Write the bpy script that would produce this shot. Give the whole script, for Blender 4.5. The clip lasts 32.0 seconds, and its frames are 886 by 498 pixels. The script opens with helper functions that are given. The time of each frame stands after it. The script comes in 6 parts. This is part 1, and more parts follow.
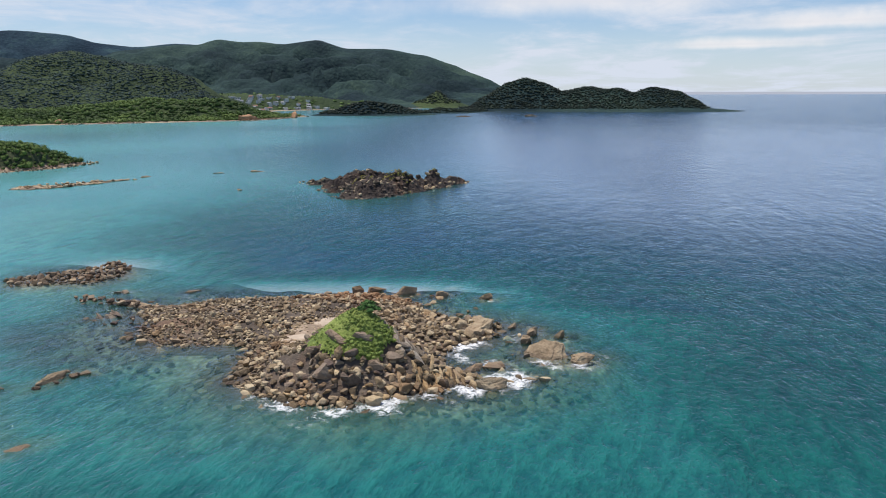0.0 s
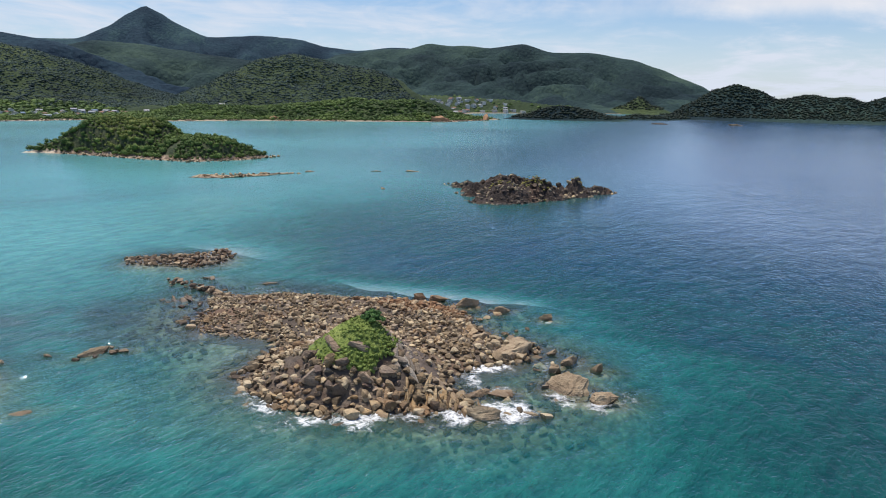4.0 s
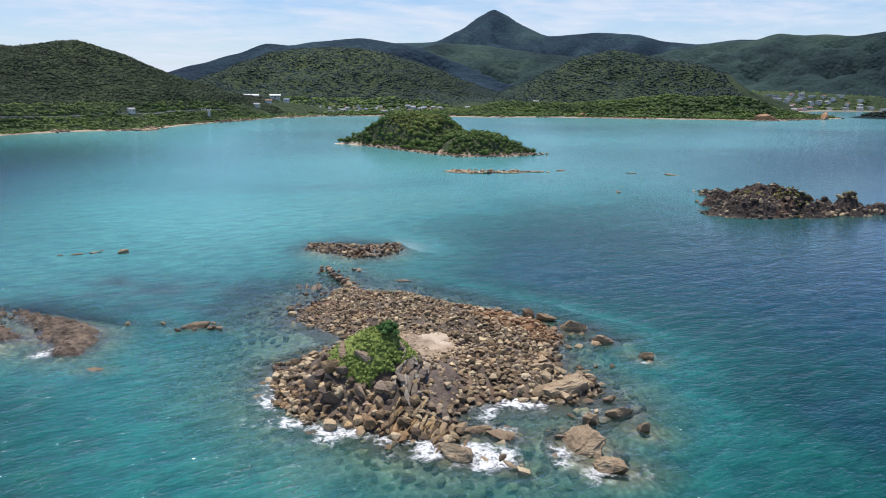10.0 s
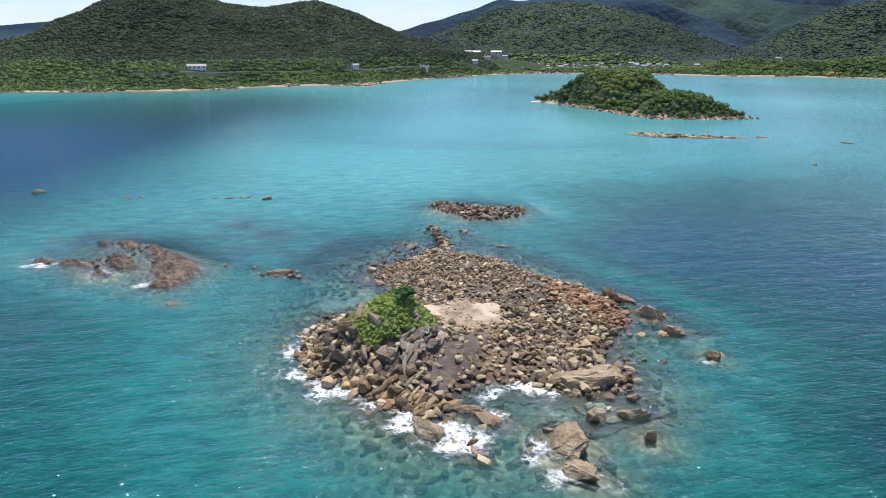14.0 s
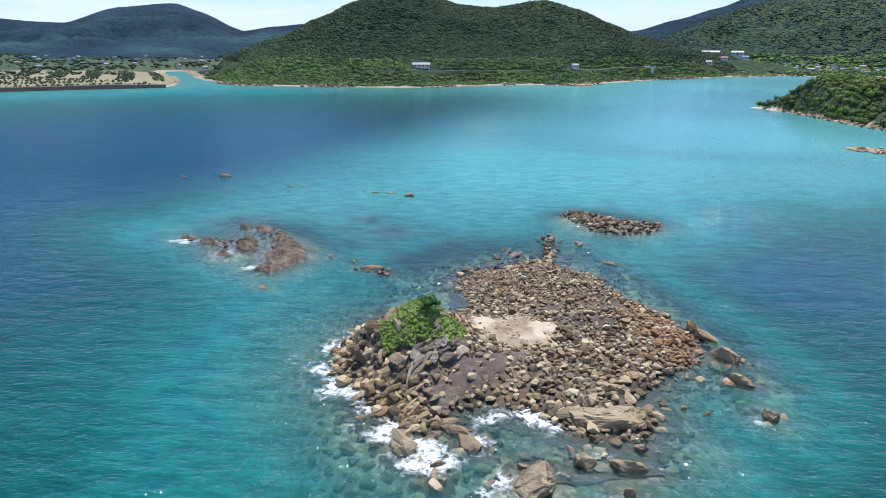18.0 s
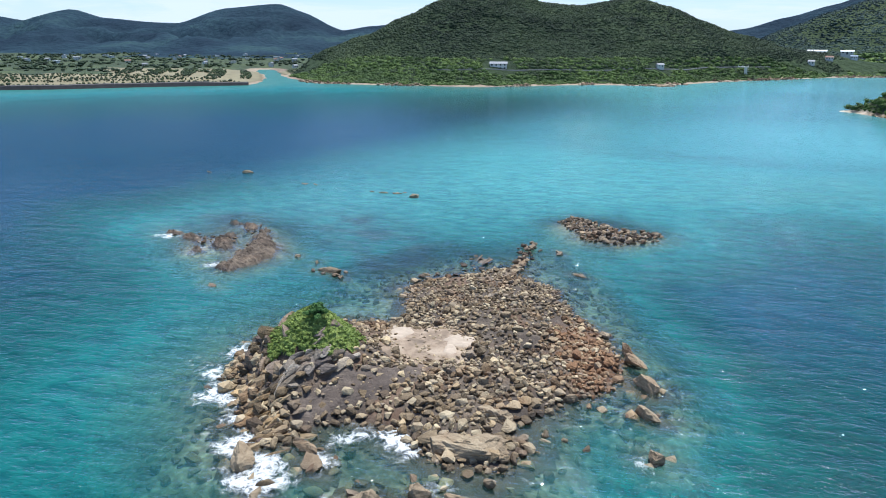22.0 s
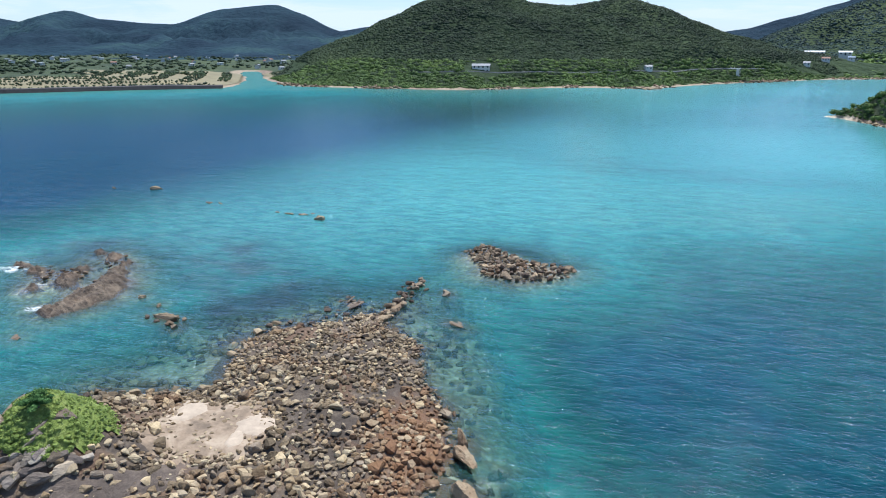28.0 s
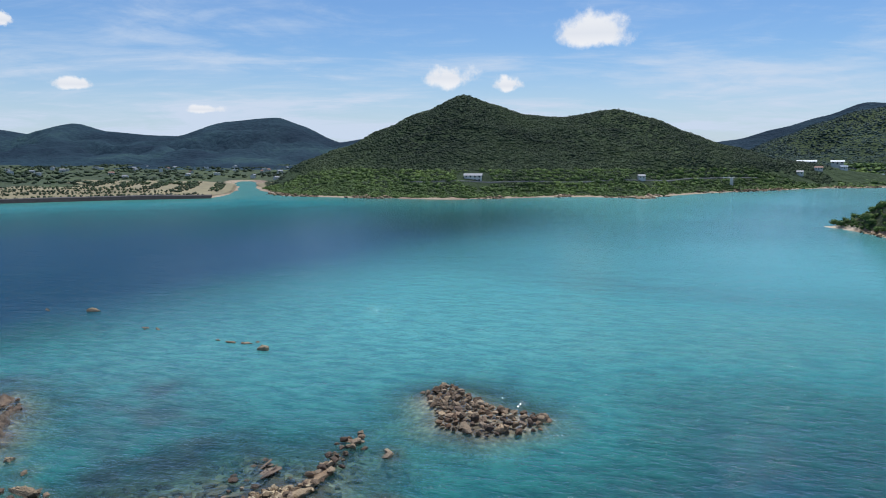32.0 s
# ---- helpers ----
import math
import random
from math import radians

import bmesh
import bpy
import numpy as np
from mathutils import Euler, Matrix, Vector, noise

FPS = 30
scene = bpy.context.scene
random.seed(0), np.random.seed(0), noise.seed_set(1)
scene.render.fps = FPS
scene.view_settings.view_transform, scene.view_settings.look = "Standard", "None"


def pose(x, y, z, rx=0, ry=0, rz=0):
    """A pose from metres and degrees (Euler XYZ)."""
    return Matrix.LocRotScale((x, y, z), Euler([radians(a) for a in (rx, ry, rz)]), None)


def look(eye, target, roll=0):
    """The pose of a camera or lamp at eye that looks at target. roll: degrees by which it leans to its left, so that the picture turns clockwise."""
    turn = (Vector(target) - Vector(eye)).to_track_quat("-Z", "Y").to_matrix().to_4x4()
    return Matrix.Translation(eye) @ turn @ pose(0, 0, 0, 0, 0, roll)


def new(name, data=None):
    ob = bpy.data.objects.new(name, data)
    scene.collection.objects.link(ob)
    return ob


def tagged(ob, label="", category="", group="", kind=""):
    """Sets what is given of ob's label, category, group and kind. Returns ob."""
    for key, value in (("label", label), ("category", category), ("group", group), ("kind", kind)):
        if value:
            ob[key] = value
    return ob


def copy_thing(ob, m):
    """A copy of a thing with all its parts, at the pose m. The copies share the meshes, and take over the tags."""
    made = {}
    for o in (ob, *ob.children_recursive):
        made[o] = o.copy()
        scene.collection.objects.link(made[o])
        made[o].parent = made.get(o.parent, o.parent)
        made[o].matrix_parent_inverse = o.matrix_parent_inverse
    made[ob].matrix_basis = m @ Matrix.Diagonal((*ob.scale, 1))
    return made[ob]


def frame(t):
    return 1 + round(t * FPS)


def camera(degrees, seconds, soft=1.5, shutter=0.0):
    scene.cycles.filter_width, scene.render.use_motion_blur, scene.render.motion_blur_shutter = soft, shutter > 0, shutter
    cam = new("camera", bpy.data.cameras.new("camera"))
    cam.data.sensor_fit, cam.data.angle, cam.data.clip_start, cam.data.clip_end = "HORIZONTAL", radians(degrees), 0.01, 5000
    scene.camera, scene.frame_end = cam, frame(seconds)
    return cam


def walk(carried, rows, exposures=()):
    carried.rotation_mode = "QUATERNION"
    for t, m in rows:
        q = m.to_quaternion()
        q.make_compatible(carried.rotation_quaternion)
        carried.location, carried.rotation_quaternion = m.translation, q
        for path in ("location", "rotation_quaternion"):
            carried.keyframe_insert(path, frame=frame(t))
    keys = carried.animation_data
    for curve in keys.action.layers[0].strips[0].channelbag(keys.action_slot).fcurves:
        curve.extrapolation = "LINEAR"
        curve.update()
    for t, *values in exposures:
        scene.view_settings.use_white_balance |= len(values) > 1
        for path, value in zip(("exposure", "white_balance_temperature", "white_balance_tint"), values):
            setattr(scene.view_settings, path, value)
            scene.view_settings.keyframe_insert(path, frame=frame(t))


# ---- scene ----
cam = camera(63.5, 32.0, 1.0)
PATH = [
    (0, (1.083, -4.685, 29.265), (0.972, -2.735, 28.833), -0.1),
    (0.5, (3.408, -3.887, 29.203), (3.242, -1.941, 28.772), -0.0),
    (1, (5.681, -2.949, 29.177), (5.462, -1.008, 28.747), 0.0),
    (1.5, (7.897, -1.949, 29.178), (7.626, -0.014, 28.75), 0.2),
    (2, (10.106, -0.936, 29.195), (9.768, 0.988, 28.768), 0.3),
    (2.5, (12.317, 0.084, 29.196), (11.901, 1.994, 28.771), 0.5),
    (3, (14.521, 1.149, 29.23), (14.021, 3.038, 28.803), 0.6),
    (3.5, (16.68, 2.269, 29.266), (16.104, 4.136, 28.84), 0.8),
    (5.5, (24.91, 7.857, 29.899), (24.08, 9.624, 29.465), 0.7),
    (6, (26.86, 9.611, 29.965), (25.975, 11.351, 29.527), 0.4),
    (6.5, (28.766, 11.431, 30.023), (27.825, 13.141, 29.587), 0.3),
    (7, (30.622, 13.229, 30.091), (29.617, 14.902, 29.654), 0.2),
    (7.5, (32.335, 14.966, 30.132), (31.266, 16.599, 29.693), 0.1),
    (8, (33.967, 16.714, 30.169), (32.839, 18.306, 29.731), 0.2),
    (8.5, (35.624, 18.577, 30.192), (34.432, 20.121, 29.751), 0.2),
    (9, (37.26, 20.466, 30.164), (35.995, 21.951, 29.723), 0.2),
    (9.5, (38.773, 22.36, 30.143), (37.442, 23.785, 29.7), 0.2),
    (10, (40.101, 24.335, 30.09), (38.709, 25.7, 29.645), 0.4),
    (10.5, (41.362, 26.434, 30.037), (39.911, 27.737, 29.592), 0.5),
    (11, (42.703, 28.637, 30.012), (41.199, 29.877, 29.567), 0.4),
    (11.5, (43.968, 30.832, 29.999), (42.423, 32.021, 29.554), 0.3),
    (12, (45.061, 33.013, 30.008), (43.474, 34.145, 29.564), 0.3),
    (12.5, (46.069, 35.203, 30.024), (44.439, 36.256, 29.539), 0.2),
    (13, (46.974, 37.44, 30.091), (45.315, 38.41, 29.534), 0.2),
    (13.5, (47.779, 39.739, 30.114), (46.086, 40.647, 29.555), 0.2),
    (14, (48.431, 42.024, 30.13), (46.705, 42.867, 29.571), 0.1),
    (14.5, (49.033, 44.29, 30.143), (47.276, 45.063, 29.582), 0.1),
    (16.5, (50.935, 53.345, 30.586), (49.086, 53.857, 30.024), 0.1),
    (17, (51.364, 55.623, 30.655), (49.501, 56.087, 30.092), 0.0),
    (17.5, (51.665, 57.859, 30.75), (49.78, 58.217, 30.187), 0.1),
    (18, (51.93, 60.201, 30.823), (50.026, 60.444, 30.26), 0.1),
    (18.5, (52.031, 62.552, 30.88), (50.119, 62.721, 30.317), 0.1),
    (19, (51.974, 64.942, 30.89), (50.058, 65.036, 30.325), 0.0),
    (19.5, (51.832, 67.264, 30.897), (49.914, 67.289, 30.333), 0.1),
    (20, (51.599, 69.656, 30.86), (49.68, 69.642, 30.296), 0.1),
    (20.5, (51.177, 72.014, 30.802), (49.258, 71.998, 30.238), -0.0),
    (21, (50.613, 74.441, 30.763), (48.694, 74.421, 30.198), 0.1),
    (21.5, (49.938, 76.802, 30.685), (48.02, 76.78, 30.12), 0.1),
    (22, (49.24, 79.12, 30.591), (47.322, 79.095, 30.026), 0.0),
    (22.5, (48.538, 81.363, 30.535), (46.62, 81.336, 29.971), 0.0),
    (23, (47.819, 83.439, 30.5), (45.9, 83.409, 29.936), 0.0),
    (23.5, (46.837, 85.408, 30.525), (44.918, 85.374, 29.961), 0.0),
    (24, (45.776, 87.148, 30.565), (43.858, 87.112, 30.0), -0.0),
    (24.5, (44.594, 88.775, 30.633), (42.675, 88.736, 30.069), -0.1),
    (25, (43.134, 90.303, 30.785), (41.215, 90.263, 30.222), -0.1),
    (25.5, (41.596, 91.67, 30.925), (39.678, 91.628, 30.36), -0.0),
    (27.5, (35.462, 95.483, 31.204), (33.544, 95.442, 30.64), -0.1),
    (28, (33.612, 96.415, 31.247), (31.694, 96.373, 30.683), -0.1),
    (28.5, (31.654, 97.259, 31.271), (29.735, 97.216, 30.707), -0.2),
    (29, (29.653, 98.05, 31.226), (27.735, 98.007, 30.663), -0.2),
    (29.5, (27.643, 98.778, 31.148), (25.725, 98.734, 30.586), -0.3),
    (30, (25.545, 99.557, 31.086), (23.626, 99.512, 30.523), -0.3),
    (30.5, (23.421, 100.364, 31.086), (21.498, 100.318, 30.536), -0.4),
    (31, (21.403, 101.091, 31.129), (19.458, 101.044, 30.669), -0.4),
    (31.5, (19.466, 101.716, 31.132), (17.499, 101.67, 30.771), -0.3),
    (32, (17.526, 102.264, 31.11), (15.546, 102.219, 30.834), -0.2),
]
EXPOSURES = ((0, 0.14, 6800, 14), (3, 0.16, 6800, 14), (6, 0.22, 6750, 15), (9, 0.27, 6700, 15), (12, 0.31, 6600, 14), (13.2, 0.44, 6550, 14), (14.5, 0.52, 6450, 13), (17, 0.54, 6200, 10), (22, 0.5, 6080, 9), (30.2, 0.47, 6080, 9), (31, 0.26, 6150, 9), (32, 0.03, 6250, 11))
walk(cam, [(t, look(eye, target, roll)) for t, eye, target, roll in PATH], EXPOSURES)

# ---- light, sky and exposure ----
SUN_AZ, SUN_EL = radians(66.0), radians(74.0)      # sun stands ahead and to the left of +y
SUN_DIR = Vector((-math.sin(SUN_AZ) * math.cos(SUN_EL), math.cos(SUN_AZ) * math.cos(SUN_EL), math.sin(SUN_EL)))
sun = new("sun", bpy.data.lights.new("sun", "SUN"))
sun.data.energy, sun.data.angle, sun.data.color = 4.4, radians(0.55), (1.0, 0.965, 0.9)
sun.matrix_world = look(SUN_DIR * 300, (0, 0, 0))


class Nodes:
    """Small helper to wire a node tree."""

    def __init__(self, tree):
        self.tree, self.nodes, self.links = tree, tree.nodes, tree.links
        self.nodes.clear()

    def add(self, kind, **values):
        n = self.nodes.new(kind)
        for key, value in values.items():
            setattr(n, key, value)
        return n

    def link(self, a, b):
        self.links.new(a, b)

    def put(self, socket, value):
        if isinstance(value, bpy.types.NodeSocket):
            self.links.new(value, socket)
        else:
            socket.default_value = value

    def math(self, op, a, b=0.0, c=0.0, clamp=False):
        n = self.add("ShaderNodeMath", operation=op, use_clamp=clamp)
        for s, v in zip(n.inputs, (a, b, c)):
            self.put(s, v)
        return n.outputs[0]

    def vmath(self, op, a, b=(0, 0, 0)):
        n = self.add("ShaderNodeVectorMath", operation=op)
        self.put(n.inputs[0], a)
        self.put(n.inputs[1], b)
        return n.outputs["Value"] if op in ("DOT_PRODUCT", "LENGTH", "DISTANCE") else n.outputs[0]

    def scaled(self, vec, s, rot=(0, 0, 0)):
        n = self.add("ShaderNodeMapping")
        self.put(n.inputs["Vector"], vec)
        n.inputs["Scale"].default_value = s
        n.inputs["Rotation"].default_value = rot
        return n.outputs[0]

    def noise(self, vec, scale, detail=3.0, rough=0.55, distort=0.0):
        n = self.add("ShaderNodeTexNoise")
        self.put(n.inputs["Vector"], vec)
        n.inputs["Scale"].default_value, n.inputs["Detail"].default_value = scale, detail
        n.inputs["Roughness"].default_value, n.inputs["Distortion"].default_value = rough, distort
        return n.outputs["Fac"]

    def ramp(self, fac, stops):
        n = self.add("ShaderNodeValToRGB")
        self.put(n.inputs[0], fac)
        els = n.color_ramp.elements
        while len(els) < len(stops):
            els.new(0.5)
        for e, (p, c) in zip(els, stops):
            e.position, e.color = p, (*c, 1) if len(c) == 3 else c
        return n.outputs[0]

    def step(self, fac, lo, hi):
        n = self.add("ShaderNodeMapRange", interpolation_type="SMOOTHSTEP")
        self.put(n.inputs[0], fac)
        n.inputs[1].default_value, n.inputs[2].default_value = lo, hi
        return n.outputs[0]

    def mix(self, fac, a, b, blend="MIX"):
        n = self.add("ShaderNodeMix", data_type="RGBA", blend_type=blend)
        self.put(n.inputs["Factor"], fac)
        self.put(n.inputs[6], a)
        self.put(n.inputs[7], b)
        return n.outputs[2]

    def shade_mix(self, fac, a, b):
        n = self.add("ShaderNodeMixShader")
        self.put(n.inputs[0], fac)
        self.link(a, n.inputs[1])
        self.link(b, n.inputs[2])
        return n.outputs[0]


def world_sky():
    w = bpy.data.worlds.new("sky")
    scene.world = w
    w.use_nodes = True
    k = Nodes(w.node_tree)
    out, bg = k.add("ShaderNodeOutputWorld"), k.add("ShaderNodeBackground")
    bg.inputs[1].default_value = 0.09
    sky = k.add("ShaderNodeTexSky", sky_type="NISHITA", sun_disc=False, sun_elevation=SUN_EL, sun_rotation=-SUN_AZ)
    sky.air_density, sky.dust_density, sky.ozone_density, sky.altitude = 1.0, 0.25, 3.0, 10
    way = k.add("ShaderNodeTexCoord").outputs["Generated"]
    sep = k.add("ShaderNodeSeparateXYZ")
    k.link(way, sep.inputs[0])
    z = sep.outputs[2]
    # high thin cloud, drawn out along one direction, on a plane far above
    zz = k.math("MAXIMUM", k.math("ADD", z, 0.10), 0.02)
    comb = k.add("ShaderNodeCombineXYZ")
    k.link(k.math("DIVIDE", sep.outputs[0], zz), comb.inputs[0])
    k.link(k.math("DIVIDE", sep.outputs[1], zz), comb.inputs[1])
    veil = k.noise(k.scaled(comb.outputs[0], (0.62, 0.5, 1), (0, 0, 0.5)), 0.8, 7, 0.6, 1.0)
    fine = k.noise(k.scaled(comb.outputs[0], (1.6, 1.1, 1), (0, 0, 0.7)), 1.5, 6, 0.65, 0.8)
    cirrus = k.step(k.math("ADD", k.math("MULTIPLY", veil, 0.7), k.math("MULTIPLY", fine, 0.3)), 0.43, 0.68)
    low = k.step(z, 0.14, 0.0)
    cover = k.math("ADD", k.math("MULTIPLY", cirrus, 0.8), k.math("MULTIPLY", low, 0.6), clamp=True)
    blue = k.mix(1.0, sky.outputs[0], (0.78, 0.98, 1.2, 1), "MULTIPLY")
    tint = k.mix(cover, blue, (6.5, 7.5, 8.8, 1))
    # small fair-weather cumulus: east-west angle, height, half width, half height
    for a, e, hw, hh in ((0.202, 0.152, 0.056, 0.034), (0.008, 0.096, 0.040, 0.024), (0.088, 0.085, 0.026, 0.014),
                         (-0.468, 0.080, 0.030, 0.011), (-0.315, 0.052, 0.028, 0.008), (-0.540, 0.150, 0.016, 0.011),
                         (0.66, 0.245, 0.05, 0.03), (1.70, 0.115, 0.22, 0.034), (2.02, 0.080, 0.10, 0.014), (1.92, 0.056, 0.09, 0.008)):
        ahead = Vector((-math.cos(a) - 0.0228 * math.sin(a), math.sin(a) - 0.0228 * math.cos(a), 0)).normalized()
        side = Vector((0, 0, 1)).cross(ahead) * -1
        c = (ahead + Vector((0, 0, e))).normalized()
        u = k.math("DIVIDE", k.vmath("DOT_PRODUCT", way, side), hw)
        v = k.math("DIVIDE", k.math("SUBTRACT", z, c.z), hh)
        v = k.math("MAXIMUM", k.math("MULTIPLY", v, -1.7), v)
        r = k.math("SQRT", k.math("ADD", k.math("MULTIPLY", u, u), k.math("MULTIPLY", v, v)))
        r = k.math("ADD", r, k.math("MULTIPLY", k.math("SUBTRACT", k.noise(way, 1.1 / hw, 6, 0.62), 0.5), 2.1))
        near = k.math("GREATER_THAN", k.vmath("DOT_PRODUCT", way, c), 0.9)
        puff = k.math("MULTIPLY", k.step(r, 1.0, 0.45) if hw < 0.08 else k.math("MULTIPLY", k.step(r, 1.5, 0.0), 0.8), near)
        white = k.mix(k.step(v, -0.6, 1.0), (7.6, 8.0, 8.6, 1), (9.6, 9.6, 9.6, 1))
        tint = k.mix(puff, tint, white)
    # sea beyond the far edge of the sheet
    tint = k.mix(k.step(z, -0.0015, -0.0025), tint, (4.4, 5.0, 6.1, 1))
    k.link(tint, bg.inputs[0])
    k.link(bg.outputs[0], out.inputs[0])


world_sky()


# ---- numeric helpers ----
PERM = np.random.RandomState(7).permutation(512)
GRAD = np.random.RandomState(9).uniform(0, 2 * np.pi, 512)


def perlin(x, y):
    xi, yi = np.floor(x).astype(int), np.floor(y).astype(int)
    xf, yf = x - xi, y - yi
    u, v = xf * xf * xf * (xf * (xf * 6 - 15) + 10), yf * yf * yf * (yf * (yf * 6 - 15) + 10)

    def g(ix, iy, dx, dy):
        a = GRAD[(PERM[(PERM[ix % 512] + iy) % 512])]
        return np.cos(a) * dx + np.sin(a) * dy

    n0 = g(xi, yi, xf, yf) * (1 - u) + g(xi + 1, yi, xf - 1, yf) * u
    n1 = g(xi, yi + 1, xf, yf - 1) * (1 - u) + g(xi + 1, yi + 1, xf - 1, yf - 1) * u
    return (n0 * (1 - v) + n1 * v) * 1.4


def fbm(x, y, scale, octaves=4, gain=0.5):
    x, y, total, amp = np.asarray(x, float) / scale, np.asarray(y, float) / scale, 0.0, 1.0
    for i in range(octaves):
        total = total + amp * perlin(x + 17.3 * i, y - 9.1 * i)
        x, y, amp = x * 2.03, y * 2.03, amp * gain
    return total


def ridged(x, y, scale, octaves=4):
    x, y, total, amp = np.asarray(x, float) / scale, np.asarray(y, float) / scale, 0.0, 1.0
    for i in range(octaves):
        total = total + amp * (1 - 2 * np.abs(perlin(x + 5.7 * i, y + 3.3 * i)))
        x, y, amp = x * 2.1, y * 2.1, amp * 0.5
    return total / 1.9


def smooth(v, lo, hi):
    t = np.clip((np.asarray(v, float) - lo) / (hi - lo), 0, 1)
    return t * t * (3 - 2 * t)


def inside(x, y, outline):
    """Signed distance to a closed outline, positive inside."""
    x, y = np.asarray(x, float), np.asarray(y, float)
    best, odd = np.full(x.shape, 1e9), np.zeros(x.shape, bool)
    for (ax, ay), (bx, by) in zip(outline, outline[1:] + outline[:1]):
        ex, ey = bx - ax, by - ay
        t = np.clip(((x - ax) * ex + (y - ay) * ey) / (ex * ex + ey * ey), 0, 1)
        best = np.minimum(best, (x - ax - t * ex) ** 2 + (y - ay - t * ey) ** 2)
        cross = (ay > y) != (by > y)
        odd ^= cross & (x < ax + (y - ay) * ex / (ey if ey else 1e-9))
    return np.where(odd, 1, -1) * np.sqrt(best)


def crest(x, y, line, width, power=1.6):
    """Height of a hill whose crest runs along a line of (x, y, height)."""
    near, tops = [], []
    for (ax, ay, ah), (bx, by, bh) in zip(line, line[1:]):
        ex, ey = bx - ax, by - ay
        t = np.clip(((x - ax) * ex + (y - ay) * ey) / (ex * ex + ey * ey), 0, 1)
        d = (x - ax - t * ex) ** 2 + (y - ay - t * ey) ** 2
        near.append(np.sqrt(d))
        tops.append(ah + (bh - ah) * t)
    best = np.minimum.reduce(near)
    share = [np.exp(-(d - best) / (0.08 * width)) for d in near]
    high = sum(s * h for s, h in zip(share, tops)) / sum(share)
    return high * np.exp(-(best / width) ** power), best


def blob(x, y, cx, cy, rx, ry, rot=0.0):
    c, s = math.cos(radians(rot)), math.sin(radians(rot))
    u, v = (x - cx) * c + (y - cy) * s, -(x - cx) * s + (y - cy) * c
    return np.exp(-((u / rx) ** 2 + (v / ry) ** 2))


# ---- mesh helpers ----
def raw_mesh(name, verts, faces, smooth_faces=True):
    verts, faces = np.asarray(verts, np.float32), np.asarray(faces, np.int32)
    me = bpy.data.meshes.new(name)
    n = faces.shape[1]
    me.vertices.add(len(verts))
    me.vertices.foreach_set("co", verts.ravel())
    me.loops.add(faces.size)
    me.loops.foreach_set("vertex_index", faces.ravel())
    me.polygons.add(len(faces))
    me.polygons.foreach_set("loop_start", np.arange(0, faces.size, n, dtype=np.int32))
    me.polygons.foreach_set("use_smooth", np.full(len(faces), smooth_faces))
    me.update()
    me.validate()
    return me


def part(name, shape, material, parent=None, label=""):
    """Links a bmesh or a mesh as one object, under a parent if one is given."""
    if isinstance(shape, bmesh.types.BMesh):
        me = bpy.data.meshes.new(name)
        shape.to_mesh(me)
        shape.free()
    else:
        me = shape
    if material and not me.materials:
        me.materials.append(material)
    ob = new(name, me)
    if parent:
        ob.parent = parent
    return tagged(ob, label) if label else ob


def thing(name, x=0, y=0, z=0, rz=0, label="", category="", group="", kind=""):
    ob = new(name)
    ob.empty_display_size = 0.5
    ob.matrix_world = pose(x, y, z, 0, 0, rz)
    return tagged(ob, label, category, group, kind)


def grid_faces(nx, ny):
    i = np.arange((nx - 1) * (ny - 1))
    a = (i // (ny - 1)) * ny + i % (ny - 1)
    return np.stack([a, a + ny, a + ny + 1, a + 1], 1)


def grid(xs, ys):
    gx, gy = np.meshgrid(xs, ys, indexing="ij")
    return gx, gy, grid_faces(len(xs), len(ys))


def sheet(name, gx, gy, gz, faces, keep=None):
    """A mesh over a grid, with the faces that the mask of vertices keeps."""
    verts = np.stack([gx.ravel(), gy.ravel(), gz.ravel()], 1)
    if keep is not None:
        faces = faces[keep.ravel()[faces].any(1)]
        used = np.unique(faces)
        index = np.zeros(len(verts), int)
        index[used] = np.arange(len(used))
        verts, faces = verts[used], index[faces]
    return raw_mesh(name, verts, faces)


def float_attribute(me, name, values):
    at = me.attributes.new(name, "FLOAT", "POINT")
    at.data.foreach_set("value", np.asarray(values, np.float32).ravel())


def hull(points):
    bm = bmesh.new()
    for p in points:
        bm.verts.new(p)
    res = bmesh.ops.convex_hull(bm, input=bm.verts[:])
    bmesh.ops.delete(bm, geom=[v for v in bm.verts if not v.link_faces], context="VERTS")
    bmesh.ops.triangulate(bm, faces=bm.faces[:])
    return bm


def stone_points(rng, n, flat=0.62, block=0.55):
    """Points of one broken stone about 1 m in radius: between a ball and a block."""
    p = rng.normal(size=(n, 3))
    p /= np.linalg.norm(p, axis=1)[:, None]
    cube = p / np.abs(p).max(1)[:, None]
    p = p * (1 - block) + cube * block * 0.86
    p *= rng.uniform(0.86, 1.08, (n, 1))
    return p * np.array([1.0, rng.uniform(0.62, 0.95), flat * rng.uniform(0.8, 1.2)])


def worn_stone(rng, n, flat=0.62, block=0.55, wear=0.5):
    """A broken stone with its edges worn round."""
    bm = hull(stone_points(rng, n, flat, block))
    bmesh.ops.subdivide_edges(bm, edges=bm.edges[:], cuts=1, use_grid_fill=True)
    bmesh.ops.smooth_vert(bm, verts=bm.verts[:], factor=wear, use_axis_x=True, use_axis_y=True, use_axis_z=True)
    bmesh.ops.triangulate(bm, faces=bm.faces[:])
    for v in bm.verts:
        v.co *= 1.04
    return bm


